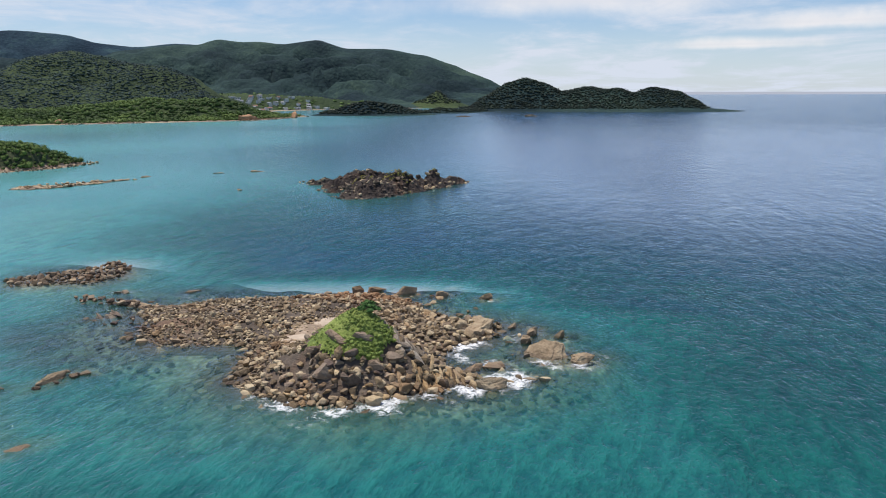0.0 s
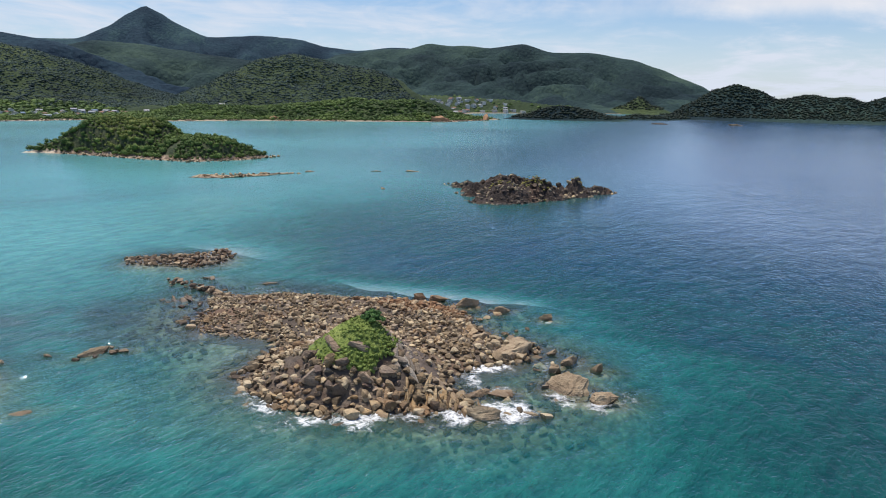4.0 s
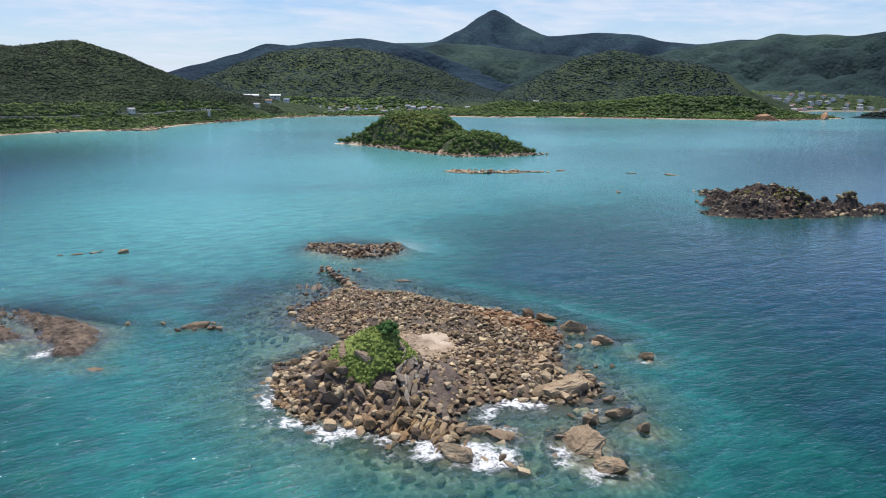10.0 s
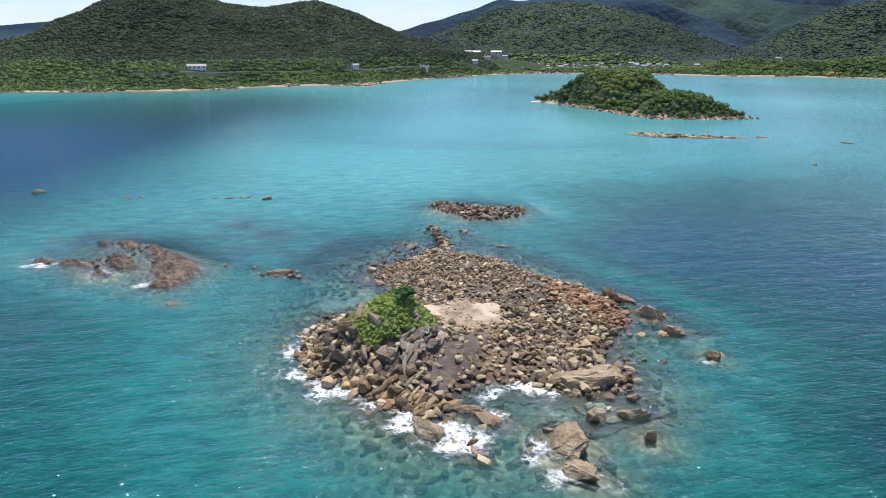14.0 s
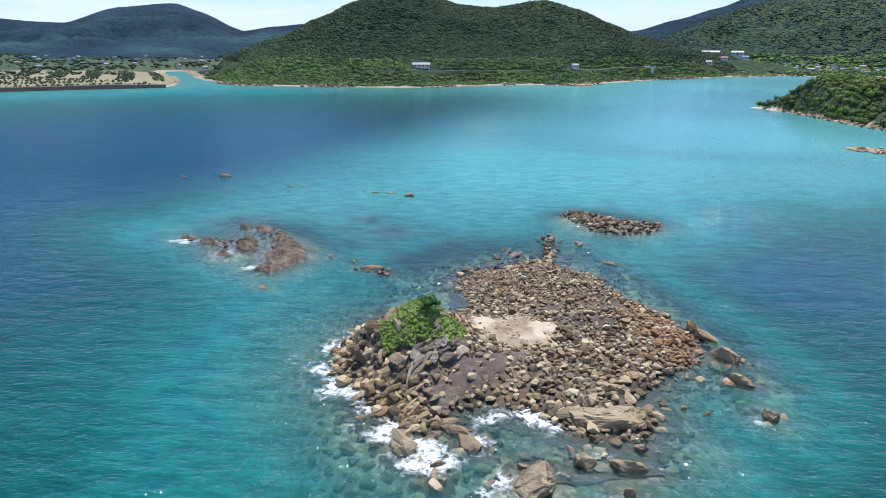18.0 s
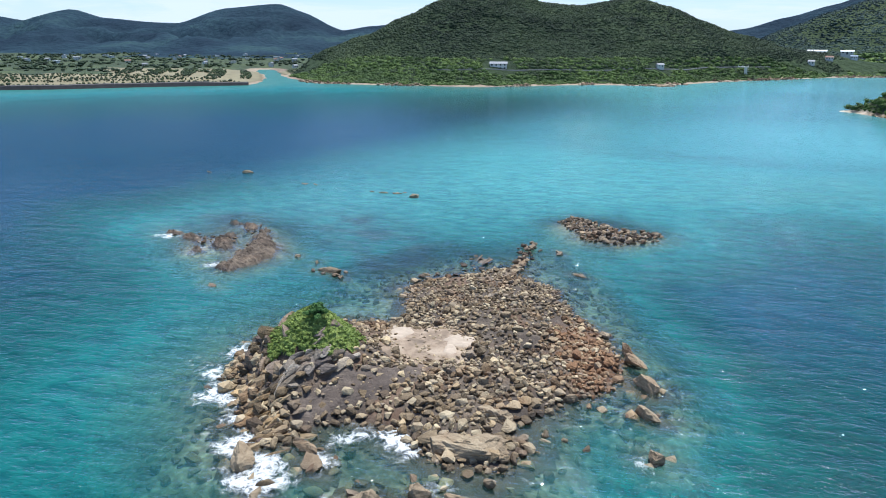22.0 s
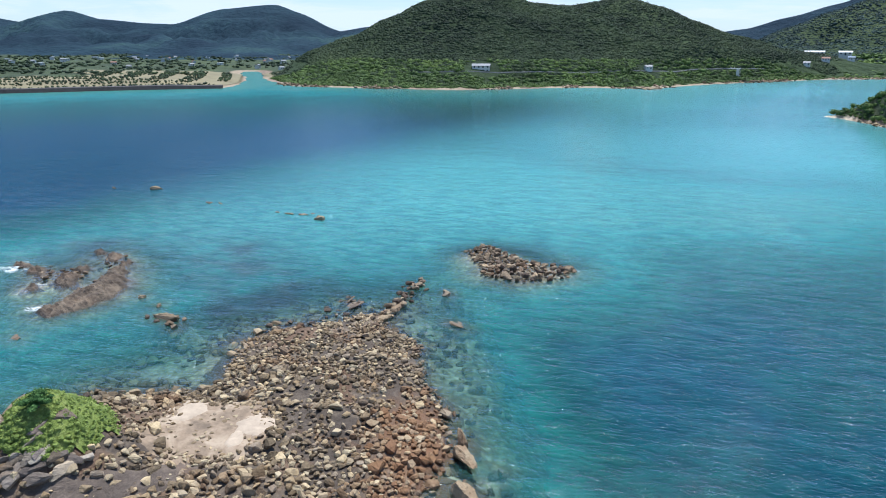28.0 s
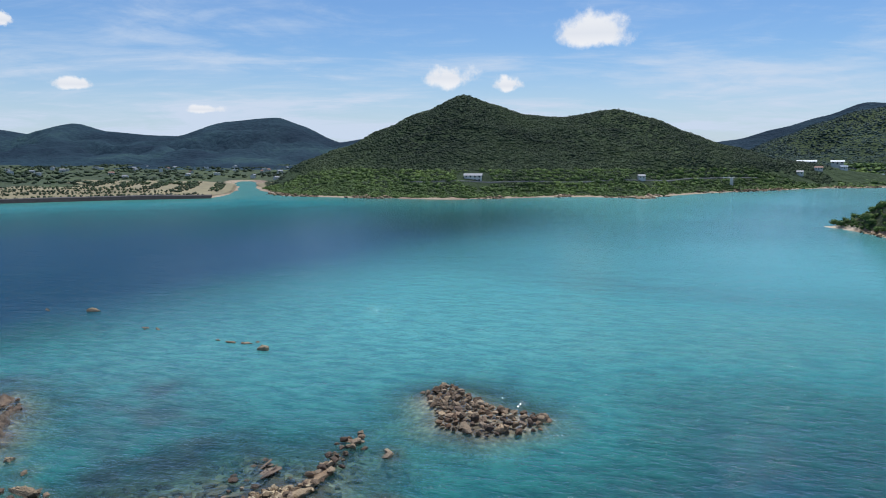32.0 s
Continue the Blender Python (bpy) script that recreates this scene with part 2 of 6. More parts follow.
def arrays_of(me):
    v = np.empty(len(me.vertices) * 3, np.float32)
    me.vertices.foreach_get("co", v)
    f = np.array([p.vertices[:] for p in me.polygons], np.int32)
    return v.reshape(-1, 3), f


def scatter(name, shapes, places, scales, turns, rng, material, tilt=0.25, parent=None, smooth_faces=False):
    """One joined mesh of many copies. shapes: (verts, triangles); places n x 3; scales n or n x 3; turns n."""
    places, scales, turns = np.asarray(places, float), np.asarray(scales, float), np.asarray(turns, float)
    if scales.ndim == 1:
        scales = np.repeat(scales[:, None], 3, 1)
    pick, vs, fs, base = rng.randint(0, len(shapes), len(places)), [], [], 0
    for k, (v, f) in enumerate(shapes):
        m = np.where(pick == k)[0]
        if not len(m):
            continue
        p = v[None] * scales[m][:, None]
        tx, ty = rng.uniform(-tilt, tilt, (2, len(m), 1))
        y1, z1 = p[..., 1] * np.cos(tx) - p[..., 2] * np.sin(tx), p[..., 1] * np.sin(tx) + p[..., 2] * np.cos(tx)
        x1, z2 = p[..., 0] * np.cos(ty) + z1 * np.sin(ty), -p[..., 0] * np.sin(ty) + z1 * np.cos(ty)
        c, s = np.cos(turns[m])[:, None], np.sin(turns[m])[:, None]
        q = np.stack([x1 * c - y1 * s, x1 * s + y1 * c, z2], 2) + places[m][:, None]
        vs.append(q.reshape(-1, 3))
        fs.append((f[None] + (np.arange(len(m)) * len(v))[:, None, None] + base).reshape(-1, 3))
        base += len(m) * len(v)
    me = raw_mesh(name, np.concatenate(vs), np.concatenate(fs), smooth_faces)
    return part(name, me, material, parent)


def spread(rng, box, n, gap, ok):
    """Random places in a box that keep a gap (a number or a function of place) and pass a test."""
    cell, taken, out = {}, 0, []
    x0, y0, x1, y1 = box
    xs, ys = rng.uniform(x0, x1, n), rng.uniform(y0, y1, n)
    good = ok(xs, ys)
    gaps = gap(xs, ys) if callable(gap) else np.full(n, gap)
    size = float(gaps.max())
    for x, y, g in zip(xs[good], ys[good], gaps[good]):
        cx, cy = int(x // size), int(y // size)
        near = (q for i in (-1, 0, 1) for j in (-1, 0, 1) for q in cell.get((cx + i, cy + j), ()))
        if all((x - a) ** 2 + (y - b) ** 2 > (0.5 * (g + h)) ** 2 for a, b, h in near):
            cell.setdefault((cx, cy), []).append((x, y, g))
            out.append((x, y, g))
    return np.array(out).reshape(-1, 3)


# ---- materials ----
def material(name):
    m = bpy.data.materials.new(name)
    m.use_nodes = True
    k = Nodes(m.node_tree)
    out, b = k.add("ShaderNodeOutputMaterial"), k.add("ShaderNodeBsdfPrincipled")
    k.link(b.outputs[0], out.inputs[0])
    return m, k, b, k.add("ShaderNodeNewGeometry")


def bump(k, b, height, strength, distance):
    n = k.add("ShaderNodeBump")
    n.inputs["Strength"].default_value, n.inputs["Distance"].default_value = strength, distance
    k.link(height, n.inputs["Height"])
    k.link(n.outputs[0], b.inputs["Normal"])


def rock_material(name, dark, mid, light, rust=0.25, size=1.0, each=True):
    """Weathered coastal stone: tone differs from stone to stone; wet, smoother skin at the waterline."""
    m, k, b, geo = material(name)
    pos = geo.outputs["Position"]
    big = k.noise(pos, 0.2 / size, 5, 0.6)
    grain = k.noise(pos, 5.0 / size, 6, 0.7)
    strata = k.noise(k.scaled(pos, (0.6, 0.6, 4.5), (0.5, 0.25, 0)), 1.3 / size, 4, 0.6, 0.6)
    if each:
        rnd = k.math("ADD", geo.outputs["Random Per Island"], k.add("ShaderNodeObjectInfo").outputs["Random"])
        rnd = k.math("FRACT", rnd)
    else:
        rnd = k.noise(pos, 0.9 / size, 2)
    tone = k.math("ADD", k.math("MULTIPLY", rnd, 0.42), k.math("ADD", k.math("MULTIPLY", big, 0.5), k.math("ADD", k.math("MULTIPLY", grain, 0.34), k.math("MULTIPLY", strata, 0.12))))
    col = k.ramp(tone, [(0.4, dark), (0.67, mid), (0.95, light)])
    if each:
        hue = k.math("FRACT", k.math("MULTIPLY", rnd, 7.31))
        col = k.mix(k.step(hue, 0.62, 0.95), col, k.mix(1.0, col, (0.62, 0.6, 0.66, 1), "MULTIPLY"))
        col = k.mix(k.math("MULTIPLY", k.step(hue, 0.3, 0.05), 0.6), col, k.mix(1.0, col, (1.3, 1.2, 1.05, 1), "MULTIPLY"))
    stain = k.math("MULTIPLY", k.step(k.noise(pos, 0.22 / size, 3), 0.52, 0.66), rust)
    sep = k.add("ShaderNodeSeparateXYZ")
    k.link(pos, sep.inputs[0])
    # rust-red rim of the outer shore
    ex, ey = k.math("DIVIDE", k.math("ADD", sep.outputs[0], 14.5), 13.0), k.math("DIVIDE", k.math("ADD", sep.outputs[1], -93.5), 5.0)
    rim = k.math("ADD", k.math("ADD", k.math("MULTIPLY", ex, ex), k.math("MULTIPLY", ey, ey)), k.math("MULTIPLY", k.math("ADD", big, rnd), 1.2))
    stain = k.math("MAXIMUM", stain, k.math("MULTIPLY", k.step(rim, 2.2, 1.0), 0.6))
    col = k.mix(stain, col, (0.27, 0.13, 0.06, 1))
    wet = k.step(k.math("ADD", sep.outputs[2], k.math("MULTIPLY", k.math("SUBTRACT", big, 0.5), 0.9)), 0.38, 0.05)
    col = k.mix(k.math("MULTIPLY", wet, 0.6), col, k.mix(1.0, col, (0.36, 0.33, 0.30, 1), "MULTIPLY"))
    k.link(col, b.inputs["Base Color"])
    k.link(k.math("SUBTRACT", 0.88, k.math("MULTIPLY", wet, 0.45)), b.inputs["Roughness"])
    b.inputs["Specular IOR Level"].default_value = 0.3
    bump(k, b, k.math("ADD", k.math("MULTIPLY", grain, 0.5), k.math("MULTIPLY", strata, 0.7)), 1.0, 0.24 * size)
    return m


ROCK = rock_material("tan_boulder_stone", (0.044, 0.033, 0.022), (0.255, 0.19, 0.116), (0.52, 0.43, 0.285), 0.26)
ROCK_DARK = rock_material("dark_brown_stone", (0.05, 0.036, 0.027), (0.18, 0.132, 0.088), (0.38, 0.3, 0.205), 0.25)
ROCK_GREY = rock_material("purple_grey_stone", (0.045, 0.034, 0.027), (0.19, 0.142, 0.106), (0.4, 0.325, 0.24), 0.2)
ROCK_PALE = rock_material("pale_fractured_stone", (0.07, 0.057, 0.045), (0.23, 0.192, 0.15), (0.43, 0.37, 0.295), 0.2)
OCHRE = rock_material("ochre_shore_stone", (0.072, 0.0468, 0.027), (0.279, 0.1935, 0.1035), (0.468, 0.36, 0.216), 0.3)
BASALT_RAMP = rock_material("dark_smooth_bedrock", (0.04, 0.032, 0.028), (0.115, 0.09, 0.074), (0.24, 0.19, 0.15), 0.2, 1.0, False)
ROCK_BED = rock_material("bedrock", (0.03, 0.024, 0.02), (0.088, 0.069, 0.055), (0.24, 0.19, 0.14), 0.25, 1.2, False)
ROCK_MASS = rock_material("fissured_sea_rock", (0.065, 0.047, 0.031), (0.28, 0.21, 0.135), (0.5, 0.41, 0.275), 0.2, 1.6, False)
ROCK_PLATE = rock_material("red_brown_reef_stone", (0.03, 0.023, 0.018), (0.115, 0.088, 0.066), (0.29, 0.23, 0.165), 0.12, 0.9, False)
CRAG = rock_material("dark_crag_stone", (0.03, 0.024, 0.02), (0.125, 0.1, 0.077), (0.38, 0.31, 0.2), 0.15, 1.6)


def foliage_material(name, dark, mid, light, patch=40.0):
    m, k, b, geo = material(name)
    pos = geo.outputs["Position"]
    tone = k.math("ADD", k.math("MULTIPLY", geo.outputs["Random Per Island"], 0.12), k.math("ADD", k.math("MULTIPLY", k.noise(pos, 1.0 / patch, 6, 0.62), 0.64), k.math("MULTIPLY", k.noise(pos, 12.0 / patch, 3, 0.6), 0.32)))
    col = k.ramp(tone, [(0.38, dark), (0.53, mid), (0.72, light)])
    k.link(col, b.inputs["Base Color"])
    b.inputs["Roughness"].default_value = 0.75
    b.inputs["Specular IOR Level"].default_value = 0.2
    return m


FOREST = foliage_material("hill_forest_leaves", (0.014, 0.0265, 0.018), (0.036, 0.059, 0.032), (0.078, 0.113, 0.046), 60)
# blue distance haze is mixed into these leaf colours
FOREST_HAZED = foliage_material("hazed_forest_leaves", (0.009, 0.023, 0.026), (0.024, 0.049, 0.048), (0.05, 0.088, 0.07), 90)
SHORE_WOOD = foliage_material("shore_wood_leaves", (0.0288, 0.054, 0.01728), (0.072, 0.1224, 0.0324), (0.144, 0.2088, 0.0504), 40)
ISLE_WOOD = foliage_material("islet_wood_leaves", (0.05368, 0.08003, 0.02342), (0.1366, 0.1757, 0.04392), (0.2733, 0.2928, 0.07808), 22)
# the headland's backlit shade is put into this leaf colour; the islets share it
HEADLAND_SHADED = foliage_material("shaded_headland_leaves", (0.007, 0.014, 0.011), (0.014, 0.026, 0.018), (0.028, 0.045, 0.024), 60)
PINE = foliage_material("pine_needles", (0.03, 0.075, 0.022), (0.06, 0.135, 0.038), (0.11, 0.21, 0.06), 2)
BUSH = foliage_material("mound_bush_leaves", (0.09775, 0.1437, 0.0345), (0.1898, 0.2587, 0.06325), (0.3335, 0.3967, 0.115), 3)


def slope_material(name, dark, mid, light, size):
    """Forest seen from afar: crowns as relief, lighter glades."""
    m, k, b, geo = material(name)
    pos = geo.outputs["Position"]
    cell = k.add("ShaderNodeTexVoronoi")
    k.link(pos, cell.inputs["Vector"])
    cell.inputs["Scale"].default_value = 1.0 / size
    wide = k.noise(pos, 1 / 190.0, 4)
    fine = k.noise(pos, 1.6 / size, 4, 0.7)
    tone = k.math("ADD", k.math("MULTIPLY", wide, 0.75), k.math("ADD", k.math("MULTIPLY", fine, 0.25), k.math("MULTIPLY", cell.outputs["Distance"], -0.08)))
    k.link(k.ramp(tone, [(0.36, dark), (0.5, mid), (0.64, light)]), b.inputs["Base Color"])
    b.inputs["Roughness"].default_value = 0.9
    b.inputs["Specular IOR Level"].default_value = 0.1
    bump(k, b, k.math("SUBTRACT", k.math("MULTIPLY", fine, 0.9), cell.outputs["Distance"]), 0.9, size * 0.28)
    return m


# blue distance haze put into the green mountain and far hill colours
HILL_GREEN_HAZED = slope_material("hazed_mountain_forest", (0.009, 0.021, 0.026), (0.021, 0.043, 0.042), (0.044, 0.076, 0.058), 9)
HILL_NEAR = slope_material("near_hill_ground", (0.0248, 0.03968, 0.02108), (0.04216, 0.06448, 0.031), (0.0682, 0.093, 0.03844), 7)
HILL_HAZED = slope_material("hazed_hill_forest", (0.0085, 0.022, 0.038), (0.018, 0.042, 0.06), (0.04, 0.082, 0.082), 11)


def plain(name, color, rough=0.7, vary=0.25, scale=1.5, metal=0.0):
    m, k, b, geo = material(name)
    pos = geo.outputs["Position"]
    f = k.math("ADD", k.math("MULTIPLY", k.noise(pos, scale, 5, 0.6), 0.6), k.math("MULTIPLY", k.noise(pos, scale * 0.12, 2), 0.4))
    lo, hi = [c * (1 - vary) for c in color], [min(c * (1 + vary), 1) for c in color]
    k.link(k.ramp(f, [(0.3, lo), (0.7, hi)]), b.inputs["Base Color"])
    b.inputs["Roughness"].default_value, b.inputs["Metallic"].default_value = rough, metal
    return m


SAND = plain("pale_coral_sand", (0.41, 0.33, 0.25), 0.95, 0.2, 2.0)
BEACH = plain("beach_sand", (0.2, 0.175, 0.1), 0.95, 0.35, 0.1)
WALL = plain("white_wall_paint", (0.6, 0.59, 0.55), 0.8, 0.12, 0.4)
CONCRETE = plain("grey_concrete", (0.4, 0.39, 0.37), 0.85, 0.2, 0.4)
BASALT = plain("dark_breakwater_stone", (0.06, 0.052, 0.05), 0.9, 0.4, 0.5)
ROOF_RED = plain("brown_tile_roof", (0.2, 0.1, 0.07), 0.7, 0.25, 1.2)
ROOF_GREY = plain("grey_tile_roof", (0.2, 0.21, 0.23), 0.6, 0.25, 1.2)
ROOF_WHITE = plain("pale_metal_roof", (0.6, 0.62, 0.63), 0.45, 0.1, 1.0)
ROOF_BLUE = plain("blue_metal_roof", (0.1, 0.16, 0.24), 0.5, 0.2, 1.0)
GLASS = plain("dark_window_glass", (0.03, 0.035, 0.04), 0.08, 0.2, 1.0)
BARK = plain("pine_bark", (0.09, 0.065, 0.05), 0.9, 0.35, 8)
ASPHALT = plain("road_asphalt", (0.2, 0.2, 0.2), 0.9, 0.2, 0.5)
EARTH = plain("bare_orange_earth", (0.36, 0.2, 0.11), 0.95, 0.3, 0.4)

# ---- plan of the near water: islets and their shoals ----
ISLAND = [(-24.2, 63.4), (-20.4, 59.8), (-16.4, 58.4), (-12.8, 57.8), (-9.6, 59.4), (-6.4, 61), (-3, 62.6), (-0.6, 64.2), (-1.6, 66.6), (-3.4, 69.6), (-3.6, 72), (-2.4, 74.8),
          (0.3, 77.2), (2.4, 79.4), (2.9, 82.6), (0.6, 84.4), (-3.2, 83.8), (-4.6, 85.8), (-7, 89), (-8.6, 91.8), (-11.4, 94), (-16.4, 95.7), (-22.3, 94.8), (-29.2, 92.8), (-35.3, 92.2),
          (-38.8, 89.6), (-41, 87.6), (-45, 87.6), (-44, 85.0), (-42.2, 83.4), (-41.6, 80), (-39.4, 76.2), (-36.8, 74.2), (-31, 74.2), (-27, 74.8), (-25, 72.6), (-24.6, 68.4)]
REEF = [(-73.5, 101), (-71, 97.5), (-66, 99.5), (-60, 100.5), (-57.5, 105), (-59.5, 111.5), (-63, 112.5), (-65, 107), (-69, 104)]
WEST_REEF = [(-66, 48.2), (-60, 50.4), (-56, 52.8), (-50, 53.2), (-46.5, 51.7), (-43.4, 48.6), (-45.0, 46), (-49, 47.3), (-54, 47.6), (-60, 47.4)]
# smaller plates beside it: x, y, half length, half width, turn
WEST_PLATES = [(-57, 43.4, 3.4, 1.6, 30), (-60.8, 37.2, 3.0, 1.3, 50), (-63.4, 33.6, 1.9, 1.1, 40), (-54.2, 40.4, 1.5, 0.9, 30), (-67.5, 45.0, 2.4, 1.0, 20), (-69.5, 42.0, 1.6, 0.8, 40), (-61.5, 43.4, 1.4, 0.9, 10)]
MOUND = (-11.8, 66.6)
# rock masses that stand free in the water: x, y, length, width, height, turn
SEA_ROCKS = [(1.6, 94.4, 2.1, 1.6, 1.0, 20), (-4.8, 95.8, 2.6, 1.7, 0.85, 50), (-10.3, 96.6, 4.2, 2.8, 1.5, 35), (-2.0, 86.6, 1.3, 0.9, 0.5, 0),
             (8.4, 72.2, 6.4, 4.6, 2.0, -28), (12.2, 70.9, 3.2, 2.2, 0.9, 30), (6.4, 76.9, 2.0, 1.7, 1.0, 80), (7.3, 79.9, 3.6, 1.8, 1.0, 75),
             (10.5, 78.7, 1.4, 1.1, 0.9, 10), (5.0, 81.9, 1.6, 1.2, 0.7, 40), (2.2, 63.4, 3.8, 2.2, 1.0, 25), (0.3, 67.8, 3.0, 2.3, 0.6, 60), (2.5, 68.6, 3.2, 2.2, 0.5, 40), (6.0, 65.4, 1.8, 1.2, 0.25, 0),
             (-17.4, 96.8, 1.9, 1.4, 1.0, 15)]
FAR_ROCKS = [(-50.6, 56.6, 1.4, 1.1, 0.55, 0),
             (-43.2, 62.6, 4.4, 2.0, 0.8, 70), (-40.9, 64.4, 1.8, 1.0, 0.4, 30), (-37.7, 48.1, 2.4, 1.3, 0.2, 40), (-47.5, 60.0, 1.2, 0.8, 0.25, 0),
             (-117.6, 30.6, 3.6, 2.0, 0.75, 80), (-118.6, 21.4, 1.7, 0.9, 0.35, 70), (-104.6, 47.0, 2.2, 0.8, 0.25, 80), (-103.6, 49.6, 1.4, 0.7, 0.2, 60), (-95.2, 65.0, 2.4, 1.0, 0.35, 75), (-94.6, 68.0, 2.0, 1.0, 0.4, 75),
             (-91.0, 71.4, 2.6, 1.6, 1.0, 60), (-96.5, 62.5, 1.2, 0.7, 0.25, 80), (-52.5, 95.2, 1.5, 1.0, 0.25, 0), (-42.0, 96.3, 2.6, 1.4, 0.2, 40),
             (-83, 257, 6, 2, 0.6, 20), (-95, 251, 5, 1.5, 0.4, 20), (-72, 206, 2, 1.2, 0.4, 0)]


def rock_field(x, y, rocks, reach):
    s = np.full(np.shape(x), -1e3)
    for cx, cy, lx, ly, h, rot in rocks:
        c, q = math.cos(radians(rot)), math.sin(radians(rot))
        u, v = (x - cx) * c + (y - cy) * q, -(x - cx) * q + (y - cy) * c
        r = np.sqrt((u / (lx / 2)) ** 2 + (v / (ly / 2)) ** 2)
        s = np.maximum(s, (1 - r) * min(lx, ly) / 2 * reach)
    return s


def open_depth(x, y):
    """Depth of the water away from the rocks: sand flats, weed, open sea and the silty bay."""
    d = 6.8 + 2.6 * smooth(x, -40, 60) * smooth(y, 90, 200) + 4.5 * smooth(-y, -60, 10) * smooth(-x, 45, 110) * smooth(x, -420, -300) + 1.0 * smooth(x, 10, 45) * smooth(y, 85, 140)
    for cx, cy, rx, ry, rot, a in ((-105, 150, 44, 40, 0, 4.0), (-122, 104, 48, 34, 30, 4.4), (-68, 76, 30, 20, 20, 3.4), (-34, 53, 18, 11, 0, 2.7),
                                   (-16, 50, 20, 9, 0, 1.6), (-140, 215, 80, 60, 0, 3.4), (-45, 215, 45, 40, 0, 2.6), (-60, 116, 20, 10, 0, 1.0),
                                   (12, 62, 16, 14, 0, 1.6), (14, 44, 50, 22, 0, 2.2), (34, 42, 26, 24, 0, 1.5), (4, 106, 28, 16, 0, 2.2), (-113, 88, 16, 8, 20, 2.0), (-84, 118, 24, 12, 20, 1.5)):
        d = d - a * blob(x, y, cx, cy, rx, ry, rot)
    for cx, cy, rx, ry, rot, a in ((-142, 146, 40, 12, 60, 1.2), (25, 105, 42, 28, 0, 0.4), (-22, 122, 44, 20, 0, 0.8), (-230, 10, 110, 60, 15, 2.0), (6, 101, 26, 12, 0, 0.4), (-8, 106, 36, 12, 0, 0.4), (-42, 114, 22, 10, 0, 1.5), (-66, 63, 12, 8, 20, 3.0), (-50, 132, 40, 14, 20, 0.9), (-300, 330, 160, 40, 40, 2.5), (-420, 110, 60, 40, 0, -1.0)):
        d = d + a * blob(x, y, cx, cy, rx, ry, rot)
    d = d + 0.9 * fbm(x, y, 38, 4) + 0.5 * fbm(x, y, 9, 3)
    return np.clip(d, 1.3, 14)


def west_reef(x, y):
    """Signed distance into the plates of the reef west of the island, with ragged edges."""
    s = inside(x, y, WEST_REEF)
    for cx, cy, a, b, rot in WEST_PLATES:
        c, q = math.cos(radians(rot)), math.sin(radians(rot))
        s = np.maximum(s, (1 - np.hypot(((x - cx) * c + (y - cy) * q) / a, ((y - cy) * c - (x - cx) * q) / b)) * b)
    return s + 0.9 * fbm(x, y, 3.0, 4) - 0.1


def relief(x, y):
    """Height of the rock and sea floor round the islets; the water stands at 0."""
    s = inside(x, y, ISLAND) + 0.9 * fbm(x, y, 4.5, 3)
    cx, cy = MOUND
    shelf = 0.95 * (1 - np.exp(-np.maximum(s, 0) / 2.4)) + 0.22 * fbm(x, y, 3.0, 4) * smooth(s, 0, 3)
    rx, ry = np.where(x < cx, 6.0, 4.6), np.where(y < cy, 5.0, 4.2)
    heap = 5.5 * np.exp(-((((x - cx) / rx) ** 2 + ((y - cy) / ry) ** 2) ** 0.86))
    skirt = 1.3 * blob(x, y, -12, 61.5, 9, 4.0) + 1.0 * blob(x, y, -4.5, 65.5, 4, 4)
    top = shelf + heap * smooth(s, -0.5, 5.5) + 0.7 * skirt * smooth(s, 0, 4)
    under = np.maximum(s * (0.2 + 0.3 * smooth(y, 86, 97) * smooth(x, -48, -34)), -9)
    z = np.where(s > 0, top, under)
    for other, slope, cap in ((west_reef(x, y), 0.4, 0.1), (inside(x, y, REEF) + 0.6 * fbm(x, y, 3, 3), 0.35, 0.15), (rock_field(x, y, SEA_ROCKS, 1.4), 0.55, -0.3), (rock_field(x, y, [q for q in FAR_ROCKS if -86 < q[0] and q[1] < 150], 1.4), 1.0, -0.3)):
        z = np.maximum(z, np.minimum(other * slope, cap))
    shoal = -open_depth(x, y)
    # broken reef flats just under the surface
    for ax, ay, rx, ry, rot, top in ((-48.5, 83.6, 8.5, 2.4, 36, 0.34), (-45, 79.5, 8, 5, 25, -0.25), (-49, 89.2, 9.5, 1.5, 162, 0.7), (-49, 90, 10, 4, 162, -0.8), (-36, 71.0, 9, 4, 0, -0.35), (-14, 54.5, 9, 3, 10, -1.2), (-14, 99.4, 2.4, 1.2, 60, -0.2), (-3.4, 100, 2.2, 1.5, 70, -0.25), (-4.2, 92.4, 1.5, 1.1, 20, -0.1), (-1.9, 60.2, 1.4, 1.0, 0, -0.1), (-60, 44, 10, 8, 0, -0.5), (-40, 74, 7, 5, 0, -0.5), (5, 72, 8, 6, 0, -1.3), (-6, 88, 8, 5, 60, -0.5),
                                     (-66, 104, 11, 9, 0, -1.0), (-25, 97, 20, 6, 15, -0.8), (9, 66, 8, 5, 20, -1.5), (-28, 66, 9, 7, 0, -0.9), (-35, 96, 12, 6, 15, -0.9)):
        b = blob(x, y, ax, ay, rx, ry, rot)
        shoal = np.maximum(shoal, (top - 0.15) * b + shoal * (1 - b) + 0.4 * fbm(x, y, 2.2, 4) * b)
    high = np.maximum(z, shoal)
    soft, deep = 0.8 * np.logaddexp(z / 0.8, shoal / 0.8), smooth(-high, 0.9, 2.6)
    return high * (1 - deep) + soft * deep


